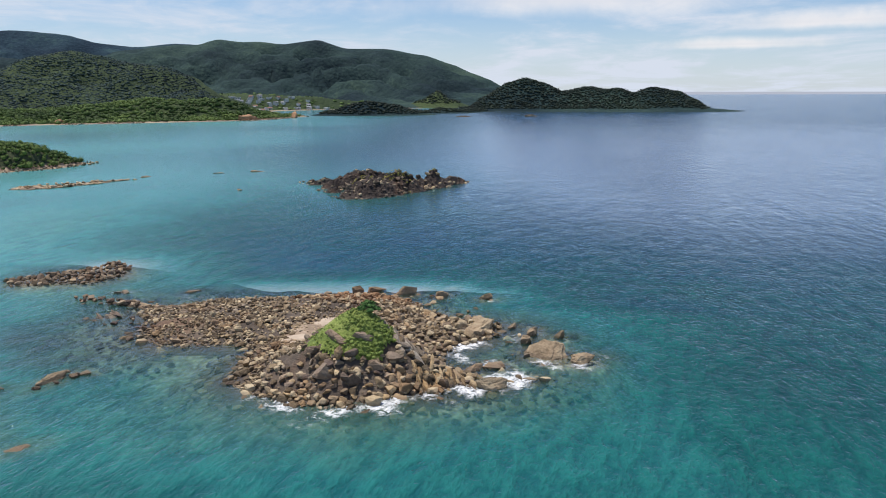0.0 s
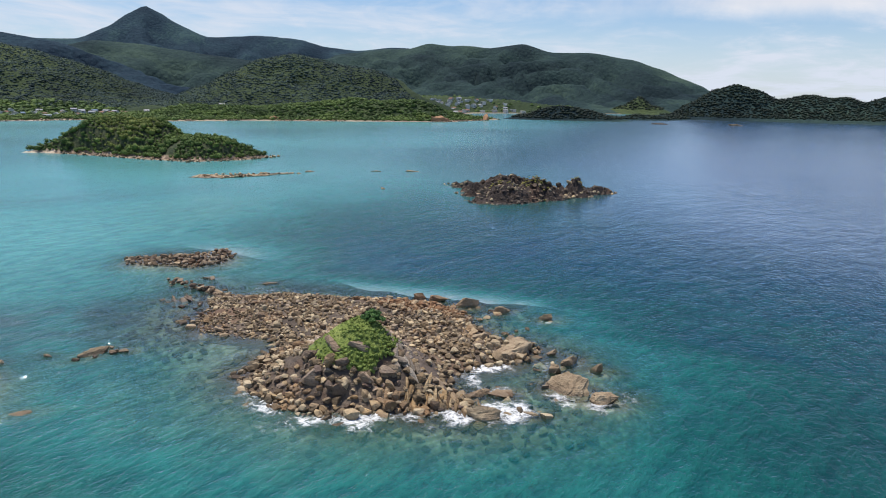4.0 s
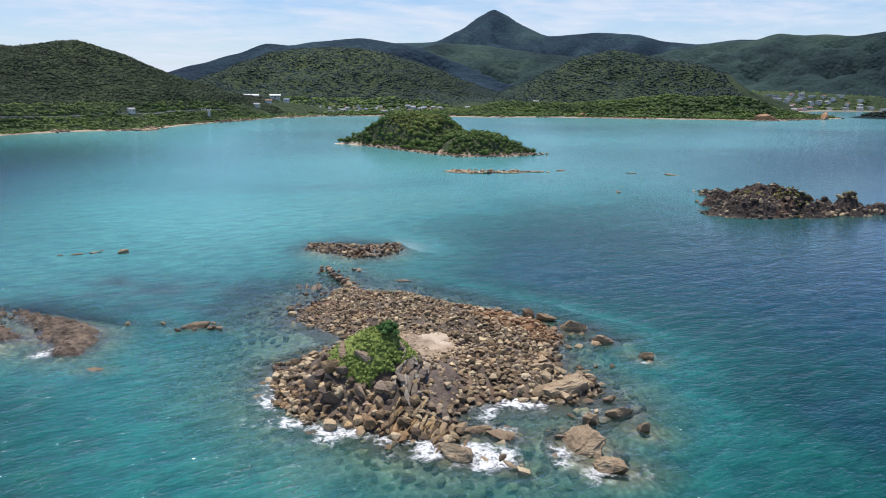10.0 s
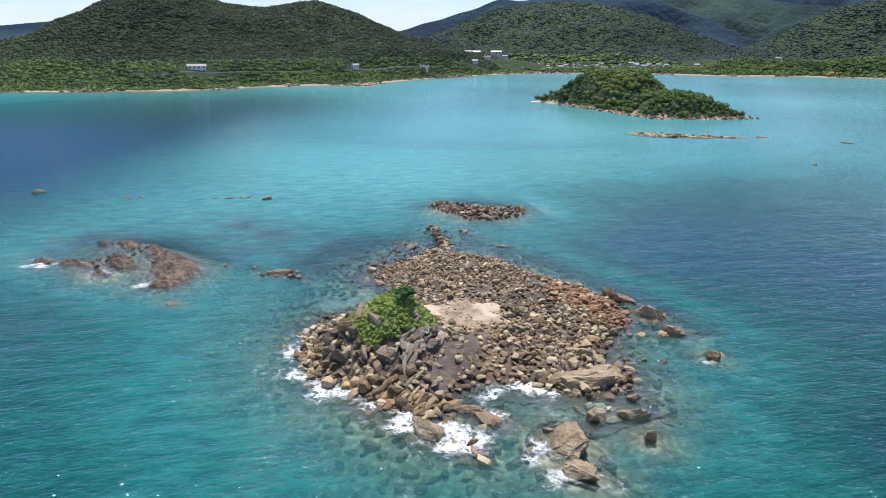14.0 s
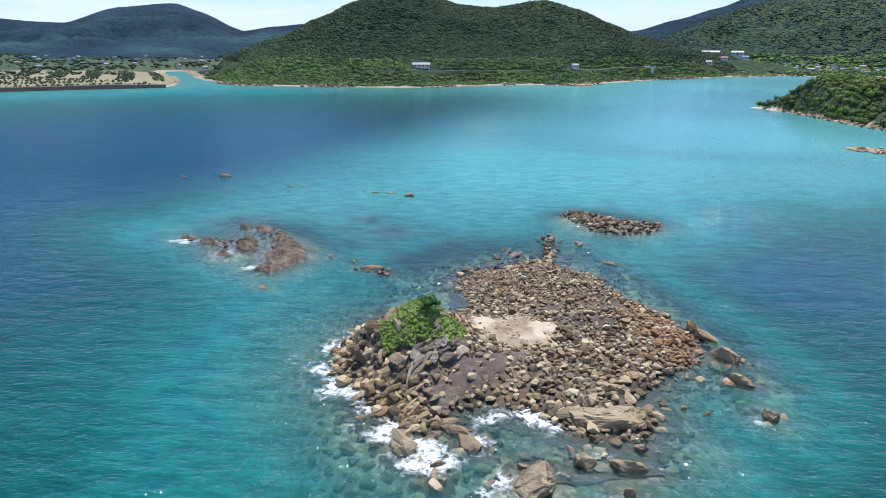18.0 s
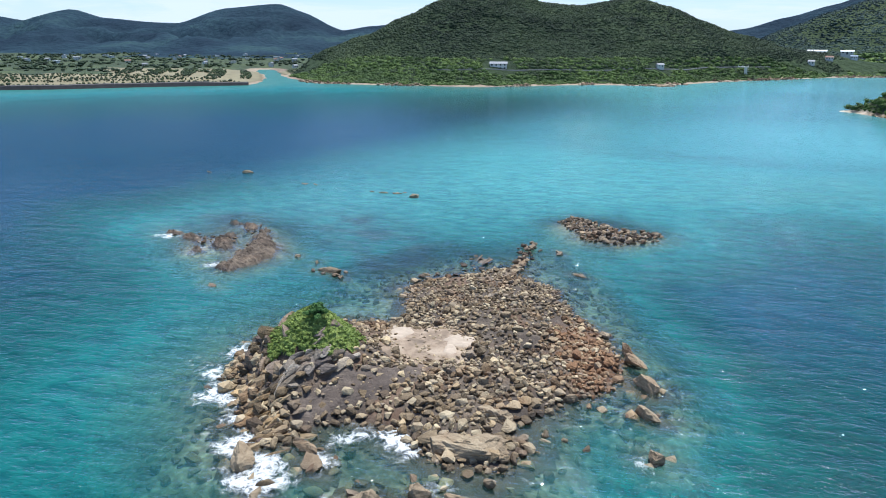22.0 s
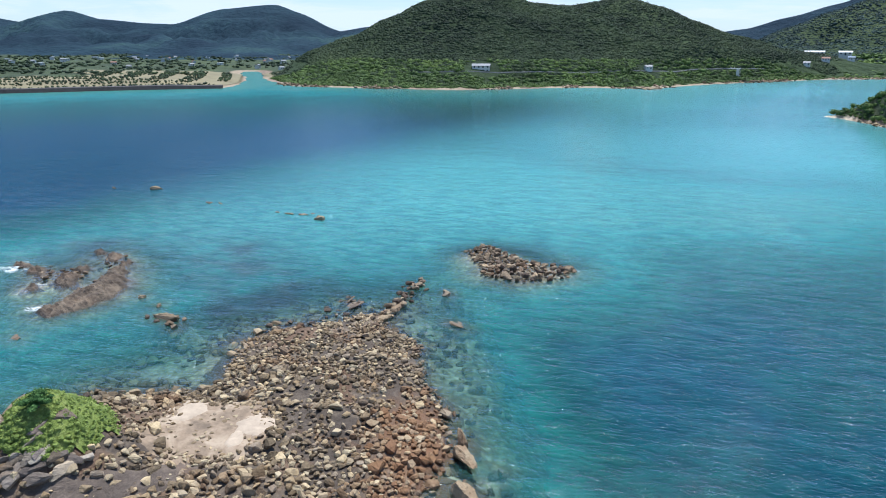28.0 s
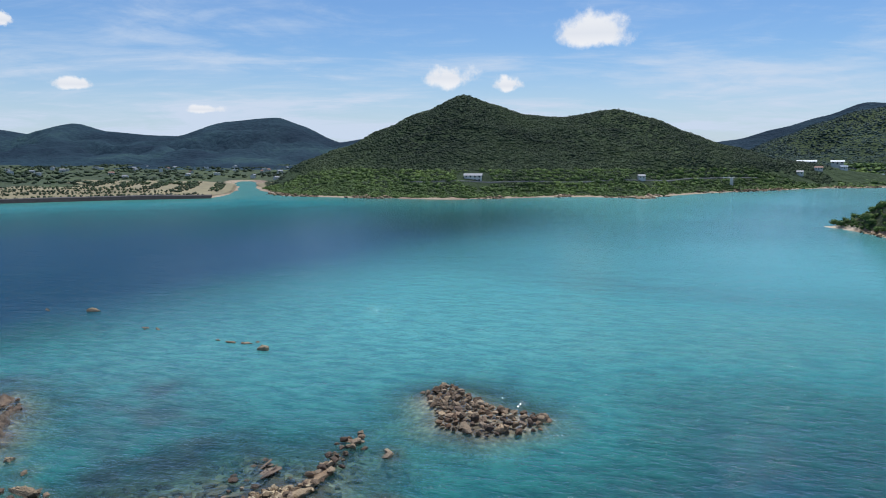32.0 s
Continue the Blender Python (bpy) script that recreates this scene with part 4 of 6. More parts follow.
build_hill("outer_islet", "wooded_islet", "steep wooded islet with bare cliffs beyond the harbour", HILL_NEAR, 3.0, "islet")
build_hill("neck_islet", "wooded_islet", "low wooded neck of land beside the headland", HILL_GREEN_HAZED, 2.5, "islet")
build_hill("town_slope", "wooded_rise", "green slope behind the harbour town", HILL_NEAR, 5.0)

# ---- trees of the far shore ----
def leaf_clump(rng, leaves, size, flat=0.8, core=1, lie=0.75):
    """A crown: a lumpy core with many loose leaf sprays round it, about 1 m in radius."""
    bm = bmesh.new()
    bmesh.ops.create_icosphere(bm, subdivisions=core, radius=0.72 if core == 1 else 0.86)
    v = np.array([q.co[:] for q in bm.verts])
    f = np.array([[q.index for q in p.verts] for p in bm.faces])
    bm.free()
    v = v * (rng.uniform(0.75, 1.2, (len(v), 1)) if core == 1 else 1 + rng.uniform(-0.16, 0.16, (len(v), 1))) * np.array([1, 1, flat])
    vs, fs = [v], [f]
    n = len(v)
    for _ in range(leaves):
        d = rng.normal(size=3)
        d[2] = abs(d[2]) * 1.1 - 0.2
        d /= np.linalg.norm(d)
        c = d * rng.uniform(0.74, 1.02) * np.array([1, 1, flat])
        a, b = rng.normal(size=(2, 3))
        a, b = a - lie * d * (a @ d), b - lie * d * (b @ d)
        a, b = a / np.linalg.norm(a) * size, b / np.linalg.norm(b) * size
        tri = [c - a - b * 0.4, c + a - b * 0.5, c + b]
        if np.cross(tri[1] - tri[0], tri[2] - tri[0]) @ d < 0:
            tri = tri[::-1]
        vs.append(np.array(tri))
        fs.append(np.array([[n, n + 1, n + 2]]))
        n += 3
    return np.concatenate(vs), np.concatenate(fs)


TREE_RNG = np.random.RandomState(21)
CROWNS = [leaf_clump(TREE_RNG, 34, 0.24, f, 1, 0.93) for f in (0.5, 0.6, 0.7, 0.55)]
CROWNS_FINE = [leaf_clump(TREE_RNG, 100, 0.17, f, 1, 0.9) for f in (0.7, 0.8, 0.95, 0.75)]
CROWNS_FAR = [leaf_clump(TREE_RNG, 6, 0.36, f, 1, 0.95) for f in (0.45, 0.55, 0.5)]


def forest(title, label, names, box, n, gap, radius, mat_, ok, shapes=CROWNS, sink=0.0):
    rng = np.random.RandomState(len(title) * 7 + n)
    spots = spread(rng, box, n, gap, ok)
    x, y = spots[:, 0], spots[:, 1]
    z = land_height(x, y, names)
    s = rng.uniform(0.62, 1.0, len(x)) ** 1.5 * 1.85 * radius
    sc = np.stack([s, s, s * rng.uniform(0.7, 1.0, len(x))], 1)
    ob = scatter(title, shapes, np.stack([x, y, z + s * sink - 0.5], 1), sc, rng.uniform(0, 6.28, len(x)), rng, mat_, 0.2, None, True)
    return tagged(ob, label, "trees", kind="stuff")


def clear_of_road(x, y):
    """Away from the coast road and the villa's terrace."""
    d = np.full(np.shape(x), 1e9)
    for (ax, ay), (bx, by) in zip(ROAD, ROAD[1:]):
        t = np.clip(((x - ax) * (bx - ax) + (y - ay) * (by - ay)) / ((bx - ax) ** 2 + (by - ay) ** 2), 0, 1)
        d = np.minimum(d, np.hypot(x - ax - t * (bx - ax), y - ay - t * (by - ay)))
    return (d > 1.5) & (((x + 480) / 15) ** 2 + ((y - 112) / 14) ** 2 > 1) & (((x + 494) / 10) ** 2 + ((y - 231) / 9) ** 2 > 1)


def contour(height, y0, y1, step):
    """A line along the hill foot at one height."""
    out = []
    for y in np.arange(y0, y1, step):
        xs = np.arange(-430, -640, -1.5)
        z = land_height(xs, np.full(xs.shape, float(y)), ["house_hill"])
        if (z > height).any():
            out.append((float(xs[np.argmax(z > height)]), float(y)))
    return out


ROAD = contour(8.5, 64, 345, 15)


forest("hill_forest", "dense evergreen forest canopy on the round hill", ["house_hill"], (-650, -75, -432, 420), 150000, 2.0, 1.75, FOREST,
       lambda x, y: (inside(x, y, COAST) > 9) & clear_of_road(x, y) & ((hill_height("house_hill", x, y) > 13) | (fbm(x, y, 30, 2) > 0.12)))
forest("shore_scrub", "bright green scrub and trees along the hill foot", ["house_hill"], (-560, -60, -425, 480), 26000, 2.6, 2.2, SHORE_WOOD,
       lambda x, y: (inside(x, y, COAST) > 4.5) & clear_of_road(x, y) & (hill_height("house_hill", x, y) < 16) & (fbm(x, y, 30, 2) > -0.6), sink=0.1)
forest("village_forest", "forest canopy on the ridge behind the village", ["village_ridge"], (-960, 430, -430, 1010), 200000, 2.9, 2.2, FOREST_HAZED,
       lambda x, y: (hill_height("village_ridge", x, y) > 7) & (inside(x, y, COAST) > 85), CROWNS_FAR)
forest("ridge_forest", "forest canopy on the ridge by the harbour", ["mid_ridge"], (-700, 690, -290, 1000), 140000, 2.9, 2.2, FOREST_HAZED,
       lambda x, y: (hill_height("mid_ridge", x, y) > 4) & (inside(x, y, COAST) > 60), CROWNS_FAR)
forest("shore_wood", "bright green wood above the beach", ["shore_rise"], (-560, 470, -200, 840), 30000, 3.3, 2.5, SHORE_WOOD,
       lambda x, y: (inside(x, y, COAST) > 6) & (inside(x, y, COAST) < 150) & (fbm(x, y, 45, 2) + 0.05 * hill_height("shore_rise", x, y) > -0.5), sink=0.3)
forest("town_trees", "trees among the harbour town's houses", ["town_slope"], (-480, 960, -190, 1260), 1800, 7.5, 3.6, SHORE_WOOD,
       lambda x, y: (inside(x, y, COAST) > 12) & (fbm(x, y, 30, 2) > 0.0), CROWNS_FAR)
forest("valley_trees", "scattered trees and hedges among the valley fields", ["village_ridge"], (-980, 330, -560, 640), 9000, 4.6, 3.2, SHORE_WOOD,
       lambda x, y: (inside(x, y, COAST) > 14) & (hill_height("village_ridge", x, y) < 14) & (fbm(x, y, 45, 2) > -0.55), CROWNS_FAR, 0.3)
forest("plain_trees", "trees and hedges among fields on the plain", [], (-1150, -520, -560, -60), 3400, 8.5, 2.5, FOREST,
       lambda x, y: (inside(x, y, COAST) > 30) & (fbm(x, y, 55, 2) > -0.05), CROWNS_FAR, 0.4)
forest("headland_forest", "dense forest canopy on the headland, its leaves coloured dark as if backlit", ["headland"], (-40, 1040, 345, 1150), 24000, 3.2, 2.5, HEADLAND_SHADED,
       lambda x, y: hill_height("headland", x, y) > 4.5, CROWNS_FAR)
forest("harbour_islet_forest", "dark trees on the harbour islet", ["harbour_islet"], (-215, 850, -60, 930), 6000, 3.2, 2.4, HEADLAND_SHADED,
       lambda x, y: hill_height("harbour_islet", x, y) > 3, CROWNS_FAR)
forest("outer_islet_forest", "trees on the outer islet", ["outer_islet"], (-150, 1250, -20, 1330), 2500, 3.6, 2.6, HEADLAND_SHADED,
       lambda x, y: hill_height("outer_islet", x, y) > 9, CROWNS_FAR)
forest("neck_forest", "dark trees on the neck beside the headland", ["neck_islet"], (-100, 940, 20, 1070), 4000, 3.2, 2.2, HEADLAND_SHADED,
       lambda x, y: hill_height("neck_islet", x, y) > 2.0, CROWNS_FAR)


# ---- stones ----
STONE_RNG = np.random.RandomState(5)
STONES = []
for n_ in range(14):
    me_ = bpy.data.meshes.new("boulder_shape")
    bm_ = worn_stone(STONE_RNG, 13, STONE_RNG.uniform(0.55, 0.85), STONE_RNG.uniform(0.6, 0.98), 0.28)
    bm_.to_mesh(me_)
    bm_.free()
    STONES.append(me_)
STONE_ARRAYS = [arrays_of(me) for me in STONES]


def stone_copies(parent, name, spots, heights, radii, rng, mat_, sink=0.2, squash=1.0):
    """Stones as parts of their own, that share the meshes of one material."""
    made = {}
    for (x, y), z, r in zip(spots, heights, radii):
        n = rng.randint(len(STONES))
        if n not in made:
            made[n] = STONES[n].copy()
            made[n].materials.append(mat_)
        ob = part(name, made[n], None, parent)
        m = pose(x, y, z + r * (0.5 - sink) * squash, rng.uniform(-16, 16), rng.uniform(-16, 16), rng.uniform(0, 360))
        ob.matrix_basis = parent.matrix_world.inverted() @ m @ Matrix.Diagonal((r, r, r * squash, 1))


def rock_mass(name, x, y, lx, ly, h, rot, seed, mat_, parent=None, label="", rough=0.22, sub=3, category="rock", group=""):
    """A worn sea rock, most of it above water: a broken block with facets, strata and clefts."""
    rng = np.random.RandomState(seed + 500)
    pts = stone_points(rng, 18 if sub > 3 else 14, 1.0, 0.55)
    pts[:, :2] *= 1.02
    bm = hull(pts)
    bmesh.ops.subdivide_edges(bm, edges=bm.edges[:], cuts=5 if sub > 3 else 3, use_grid_fill=True)
    bmesh.ops.triangulate(bm, faces=bm.faces[:])
    off = Vector((seed * 3.7, seed * 1.9, seed * 5.1))
    depth = 0.55 + 0.12 * h
    fx, fy = max(lx, 1) ** 0.7, max(ly, 1) ** 0.7
    for v in bm.verts:
        p = v.co.copy()
        w = Vector((p.x * fx, p.y * fy, p.z * max(h, 0.8)))
        n = noise.noise(w * 0.8 + off) * 0.9 + noise.noise(w * 1.9 + off) * 0.6 + noise.noise(w * 4.3 + off) * 0.4
        cleft = -max(0.0, 0.12 - abs(noise.noise(w * 0.9 + off * 2))) * 3.0
        ledge = noise.noise(Vector((w.x * 0.5, w.y * 0.5, w.z * 3.4 + w.x * 0.9)) + off) * 0.5
        p = p * (1 + rough * 0.8 * (n + cleft + ledge))
        v.co = Vector((p.x * lx / 2, p.y * ly / 2, p.z * (h if p.z > 0 else depth)))
    ob = part(name, bm, mat_, parent)
    m = pose(x, y, 0, 0, 0, rot)
    ob.matrix_basis = (parent.matrix_world.inverted() @ m) if parent else m
    return tagged(ob, label, "" if parent else category, group)


# ---- the main rock island ----
def build_island():
    rng = np.random.RandomState(11)
    island = thing("rock_island", *MOUND, 0, 0, "low island of tan boulders round a green rocky mound", "island")
    gx, gy, faces = grid(np.arange(-60, 8, 0.45), np.arange(52, 104, 0.45))
    z = relief(gx, gy) - 0.06 + 0.10 * ridged(gx + gy * 0.5, gy, 1.6, 3)
    ground = sheet("bedrock", gx - MOUND[0], gy - MOUND[1], z, faces, (z > -0.5) & (inside(gx, gy, ISLAND) > -17))
    part("bedrock", ground, ROCK_BED, island, "fissured brown bedrock shelf")

    def green(x, y):
        return ((x + 12.7) / 4.7) ** 2 + ((y - 66.3) / 4.4) ** 2

    # pale sand hollow beside the mound
    sx, sy, sf = grid(np.arange(-27, -7, 0.4), np.arange(69, 86, 0.4))
    sand_in = 1 - ((sx + 17.4) / 5.4) ** 2 - ((sy - 76.4) / 5.0) ** 2 + 0.5 * fbm(sx, sy, 2.4, 3)
    sz = relief(sx, sy) + 0.3 * np.clip(sand_in, -1, 0.4) + 0.03 * fbm(sx, sy, 1.0, 2)
    part("sand_hollow", sheet("sand_hollow", sx - MOUND[0], sy - MOUND[1], sz, sf, sand_in > -0.7), HOLLOW, island, "bare tan rock and gravel in a hollow")
    for name, px, py, ax, ay in (("sand_patch", -18.0, 80.0, 2.1, 1.7), ("sand_patch", -20.4, 73.6, 2.4, 1.6), ("sand_patch", -15.6, 79.0, 1.3, 0.8)):
        qx, qy, qf = grid(np.arange(px - 3.4, px + 3.4, 0.25), np.arange(py - 3, py + 3, 0.25))
        fill = 1 - ((qx - px) / ax) ** 2 - ((qy - py) / ay) ** 2 + 0.6 * fbm(qx, qy, 1.5, 3)
        part(name, sheet(name, qx - MOUND[0], qy - MOUND[1], relief(qx, qy) + np.clip(fill, -0.6, 0.5) * 0.45, qf, fill > -0.5), SAND, island, "white coral sand")

    # boulders: larger round the mound, smaller on the flat, lying in bands along the strata
    def bands(x, y):
        return fbm((0.34 * y - 0.94 * x) * 0.42, 0.34 * x + 0.94 * y, 2.3, 3)

    def dark_band(x, y):
        u, v = -0.64 * (x + 7.4) + 0.77 * (y - 71.4), 0.77 * (x + 7.4) + 0.64 * (y - 71.4)
        return 1 - (u / 6.8) ** 2 - (v / 1.6) ** 2

    def size_at(x, y):
        big = blob(x, y, -11, 61.0, 11, 4.0) + 0.4 * blob(x, y, -4, 66, 5, 5)
        return np.clip(0.43 + 0.3 * np.clip(big, 0, 1) + 0.16 * smooth(x, -14, -4) + 0.22 * fbm(x, y, 3, 2) + 0.9 * np.maximum(fbm(x + 50, y, 1.3, 1) - 0.14, 0) - 0.1 * smooth(-x, 26, 34), 0.3, 1.6)

    def allowed(x, y):
        s = inside(x, y, ISLAND) + 0.9 * fbm(x, y, 4.5, 3)
        hollow = 1 - ((x + 17.4) / 4.4) ** 2 - ((y - 76.6) / 4.2) ** 2
        face = ((x + 8.6) / 3.6) ** 2 + ((y - 68.2) / 3.0) ** 2
        bare = (bands(x, y) < -0.2 - 0.35 * smooth(x, -22, -8)) | ((dark_band(x, y) + 0.5 * fbm(x, y, 2, 2) > 0.1) & (fbm(x, y, 1.1, 1) < 0.2))
        return (s > -0.7) & (green(x, y) > 1.0) & (hollow + 0.5 * fbm(x, y, 3, 2) < 0.1) & ((face > 0.9) | (fbm(x, y, 1.7, 2) > 0.22)) & ~bare

    spots = spread(rng, (-58, 54, 6, 101), 70000, size_at, allowed)
    key = np.hypot((spots[:, 0] + 6), spots[:, 1] - 74)
    spots = spots[np.argsort(key)]
    x, y, g = spots.T
    z, r = relief(x, y), g * 0.8 * rng.uniform(0.7, 1.25, len(g))
    near = 300
    stone_copies(island, "boulder", list(zip(x[:near], y[:near])), z[:near], r[:near], rng, ROCK, 0.22, 0.95)
    rest = np.stack([x - MOUND[0], y - MOUND[1], z + r * 0.3], 1)[near:]
    tagged(scatter("boulder_field", STONE_ARRAYS, rest, r[near:], rng.uniform(0, 6.28, len(rest)), rng, ROCK, 0.3, island), kind="stuff")
    # cobbles between the boulders, and sunken stones round the shore
    cob = spread(rng, (-58, 54, 6, 101), 20000, 0.42, lambda a, b: (inside(a, b, ISLAND) > -1.0) & (green(a, b) > 1.0) & (fbm(a, b, 6, 2) > -0.25))
    cz = relief(cob[:, 0], cob[:, 1])
    tagged(scatter("cobbles", STONE_ARRAYS[:6], np.stack([cob[:, 0] - MOUND[0], cob[:, 1] - MOUND[1], cz + 0.04], 1), rng.uniform(0.12, 0.34, len(cob)),
                   rng.uniform(0, 6.28, len(cob)), rng, ROCK, 0.4, island), kind="stuff")
    sunk = spread(rng, (-62, 50, 14, 106), 14000, 1.0, lambda a, b: (inside(a, b, ISLAND) < -0.5) & (inside(a, b, ISLAND) > -13) & (fbm(a, b, 7, 2) > -0.2))
    uz = relief(sunk[:, 0], sunk[:, 1])
    ok = (uz > -3.0) & (uz < -0.05)
    sunk, uz = sunk[ok], uz[ok]
    tagged(scatter("sunken_rubble", STONE_ARRAYS[:8], np.stack([sunk[:, 0] - MOUND[0], sunk[:, 1] - MOUND[1], uz - 0.05], 1), rng.uniform(0.3, 0.95, len(sunk)),
                   rng.uniform(0, 6.28, len(sunk)), rng, ROCK, 0.4, island), kind="stuff")
    # leaning slabs on the mound and heaped at its foot: x, y, length, width, thickness
    slabs = [(-13.6, 63.6, 3.2, 1.3, 1.0), (-11.0, 64.0, 2.6, 1.3, 1.0), (-15.8, 66.4, 2.8, 1.2, 0.8), (-12.0, 62.2, 1.8, 1.2, 0.9), (-16.2, 63.2, 2.0, 1.1, 0.7), (-9.4, 62.4, 2.2, 1.3, 0.9), (-14.6, 60.6, 2.2, 1.7, 1.3), (-11.6, 60.4, 1.8, 1.6, 1.3), (-7.6, 63.6, 2.4, 1.4, 1.0)]
    foot = spread(rng, (-25, 57, 0, 66.5), 6000, lambda a, b: 0.66 + 0.62 * np.clip(fbm(a, b, 2.2, 2) + 0.2, 0, 1), lambda a, b: (inside(a, b, ISLAND) > -0.3) & (green(a, b) > 1.02) & (b < 63.4 + 0.2 * (a + 10)))
    slabs += [(a, b, g * rng.uniform(0.95, 1.7), g * rng.uniform(0.75, 1.05), g * rng.uniform(0.5, 0.85)) for a, b, g in foot]
    def slope_at(a, b):
        q = relief(np.array([a + 0.7, a - 0.7, a, a]), np.array([b, b, b + 0.7, b - 0.7]))
        return (q[0] - q[1]) / 1.4, (q[2] - q[3]) / 1.4

    for n, (a, b, l, w, t) in enumerate(slabs):
        high = float(relief(np.array([a]), np.array([b]))[0])
        bm = worn_stone(rng, 15, 0.85, 0.85, 0.22)
        bmesh.ops.scale(bm, vec=(l / 2, w / 1.6, t / 1.3), verts=bm.verts[:])
        shore = b < 59.6 + 0.3 * (a + 12) * (a > -12) + rng.normal(0, 0.6)
        ob = part("slab", bm, OCHRE if shore else ROCK_GREY if n < 9 or rng.rand() < 0.5 else ROCK, island)
        sx_, sy_ = slope_at(a, b)
        lie = pose(a, b, high + 0.16 * t, math.degrees(math.atan(sy_)) * 0.8, -math.degrees(math.atan(sx_)) * 0.8, 0)
        ob.matrix_basis = island.matrix_world.inverted() @ lie @ pose(0, 0, 0, rng.normal(0, 8), rng.normal(-4, 8), rng.normal(-6, 26))
    # ledges of tilted strata: a pale broken face under the turf and an ochre ridge running into the surf
    def ledges(name, n, ends, spread_, length, width, thick, tilt, turn, mat_):
        (ax, ay), (bx, by) = ends
        for i in range(n):
            t = (i + rng.uniform(0, 1)) / n
            px, py = ax + (bx - ax) * t + rng.normal(0, spread_), ay + (by - ay) * t + rng.normal(0, spread_)
            bm = worn_stone(rng, 14, 0.9, 0.95, 0.2)
            bmesh.ops.scale(bm, vec=(rng.uniform(*length) / 2, rng.uniform(*width) / 2, thick), verts=bm.verts[:])
            high = float(relief(np.array([px]), np.array([py]))[0])
            sx_, sy_ = slope_at(px, py)
            lie = pose(px, py, high + 0.1, math.degrees(math.atan(sy_)) * 0.7, -math.degrees(math.atan(sx_)) * 0.7, 0)
            part(name, bm, mat_, island).matrix_basis = island.matrix_world.inverted() @ lie @ pose(0, 0, 0, rng.normal(0, 9), rng.normal(0.5 * tilt, 8), rng.normal(turn, 13))

    ledges("pale_ledge", 30, ((-5.6, 64.8), (-9.8, 69.4)), 0.7, (1.2, 2.6), (0.8, 1.5), 0.5, 18, -40, ROCK_PALE)
    ledges("strata_ledge", 44, ((-5.6, 62.4), (-0.4, 64.6)), 0.8, (1.6, 3.8), (0.4, 0.95), 0.34, 10, -64, OCHRE)
    ledges("spit_ledge", 52, ((-39.5, 86.0), (-56.4, 90.8)), 0.45, (0.9, 2.2), (0.5, 1.1), 0.36, 4, 158, ROCK_DARK)
    ledges("flat_ledge", 22, ((-41.5, 79.0), (-53.5, 86.4)), 0.7, (1.4, 3.4), (0.7, 1.5), 0.16, 2, 146, ROCK_GREY)
    # smooth dark ramp below the pale face
    dx, dy, df = grid(np.arange(-17, 1, 0.3), np.arange(61, 81, 0.3))
    ramp = dark_band(dx, dy) + 0.6 * fbm(dx, dy, 1.8, 3)
    dz = relief(dx, dy) - 0.12 + 0.3 * np.clip(ramp, -1, 0.6) + 0.3 * ridged(dx + dy, dy, 1.5, 4)
    part("basalt_ramp", sheet("basalt_ramp", dx - MOUND[0], dy - MOUND[1], dz, df, ramp > -0.8), BASALT_RAMP, island, "smooth dark purple-grey bedrock")
    # solid outcrops of the shore
    for i, (ox, oy, l, w, h, rot) in enumerate(((0.6, 80.6, 7.4, 4.6, 1.25, 75), (-8.8, 67.2, 4.2, 3.0, 3.2, 20), (-43.0, 87.2, 5.4, 2.0, 0.55, 150), (-47.4, 89.0, 5.2, 1.8, 0.5, 158), (-40.0, 86.0, 4.6, 2.0, 0.6, 150),
                                                (-3.8, 82.6, 4.0, 2.4, 1.3, 60), (-14.6, 97.0, 3.4, 2.4, 1.2, 30))):
        rock_mass("outcrop", ox, oy, l, w, h, rot, 40 + i, ROCK_MASS if i != 1 else ROCK_PALE, island, "large rounded outcrop", 0.2, 4)
    # turf and low bushes on the mound
    tx, ty, tf = grid(np.arange(-20, -6, 0.3), np.arange(60, 73, 0.3))
    cover = 1.0 - green(tx, ty) + 0.35 * fbm(tx, ty, 2.0, 3)
    tz = relief(tx, ty) + 0.12 + 0.25 * np.clip(cover, 0, 1) + 0.14 * fbm(tx, ty, 0.8, 3)
    part("turf", sheet("turf", tx - MOUND[0], ty - MOUND[1], tz, tf, cover > 0.1), TURF, island, "bright green turf")
    tuft = spread(rng, (-20, 60, -6, 73), 12000, 0.31, lambda a, b: green(a, b) - 0.35 * fbm(a, b, 2.0, 3) < 0.95)
    bz = relief(tuft[:, 0], tuft[:, 1])
    keep = (tuft[:, 0] + 0.35 * (tuft[:, 1] - 66) > -13.6) | (rng.rand(len(tuft)) < 0.7)
    tuft, bz = tuft[keep], bz[keep]
    br = rng.uniform(0.14, 0.3, len(tuft)) * (0.75 + 0.5 * smooth(tuft[:, 0], -15, -10))
    tagged(scatter("low_bushes", [leaf_clump(rng, 60, 0.26, 0.7) for _ in range(3)], np.stack([tuft[:, 0] - MOUND[0], tuft[:, 1] - MOUND[1], bz + 0.3], 1), br,
                   rng.uniform(0, 6.28, len(tuft)), rng, BUSH, 0.3, island), kind="stuff")
    return relief(np.array([-10.9]), np.array([67.0]))[0]


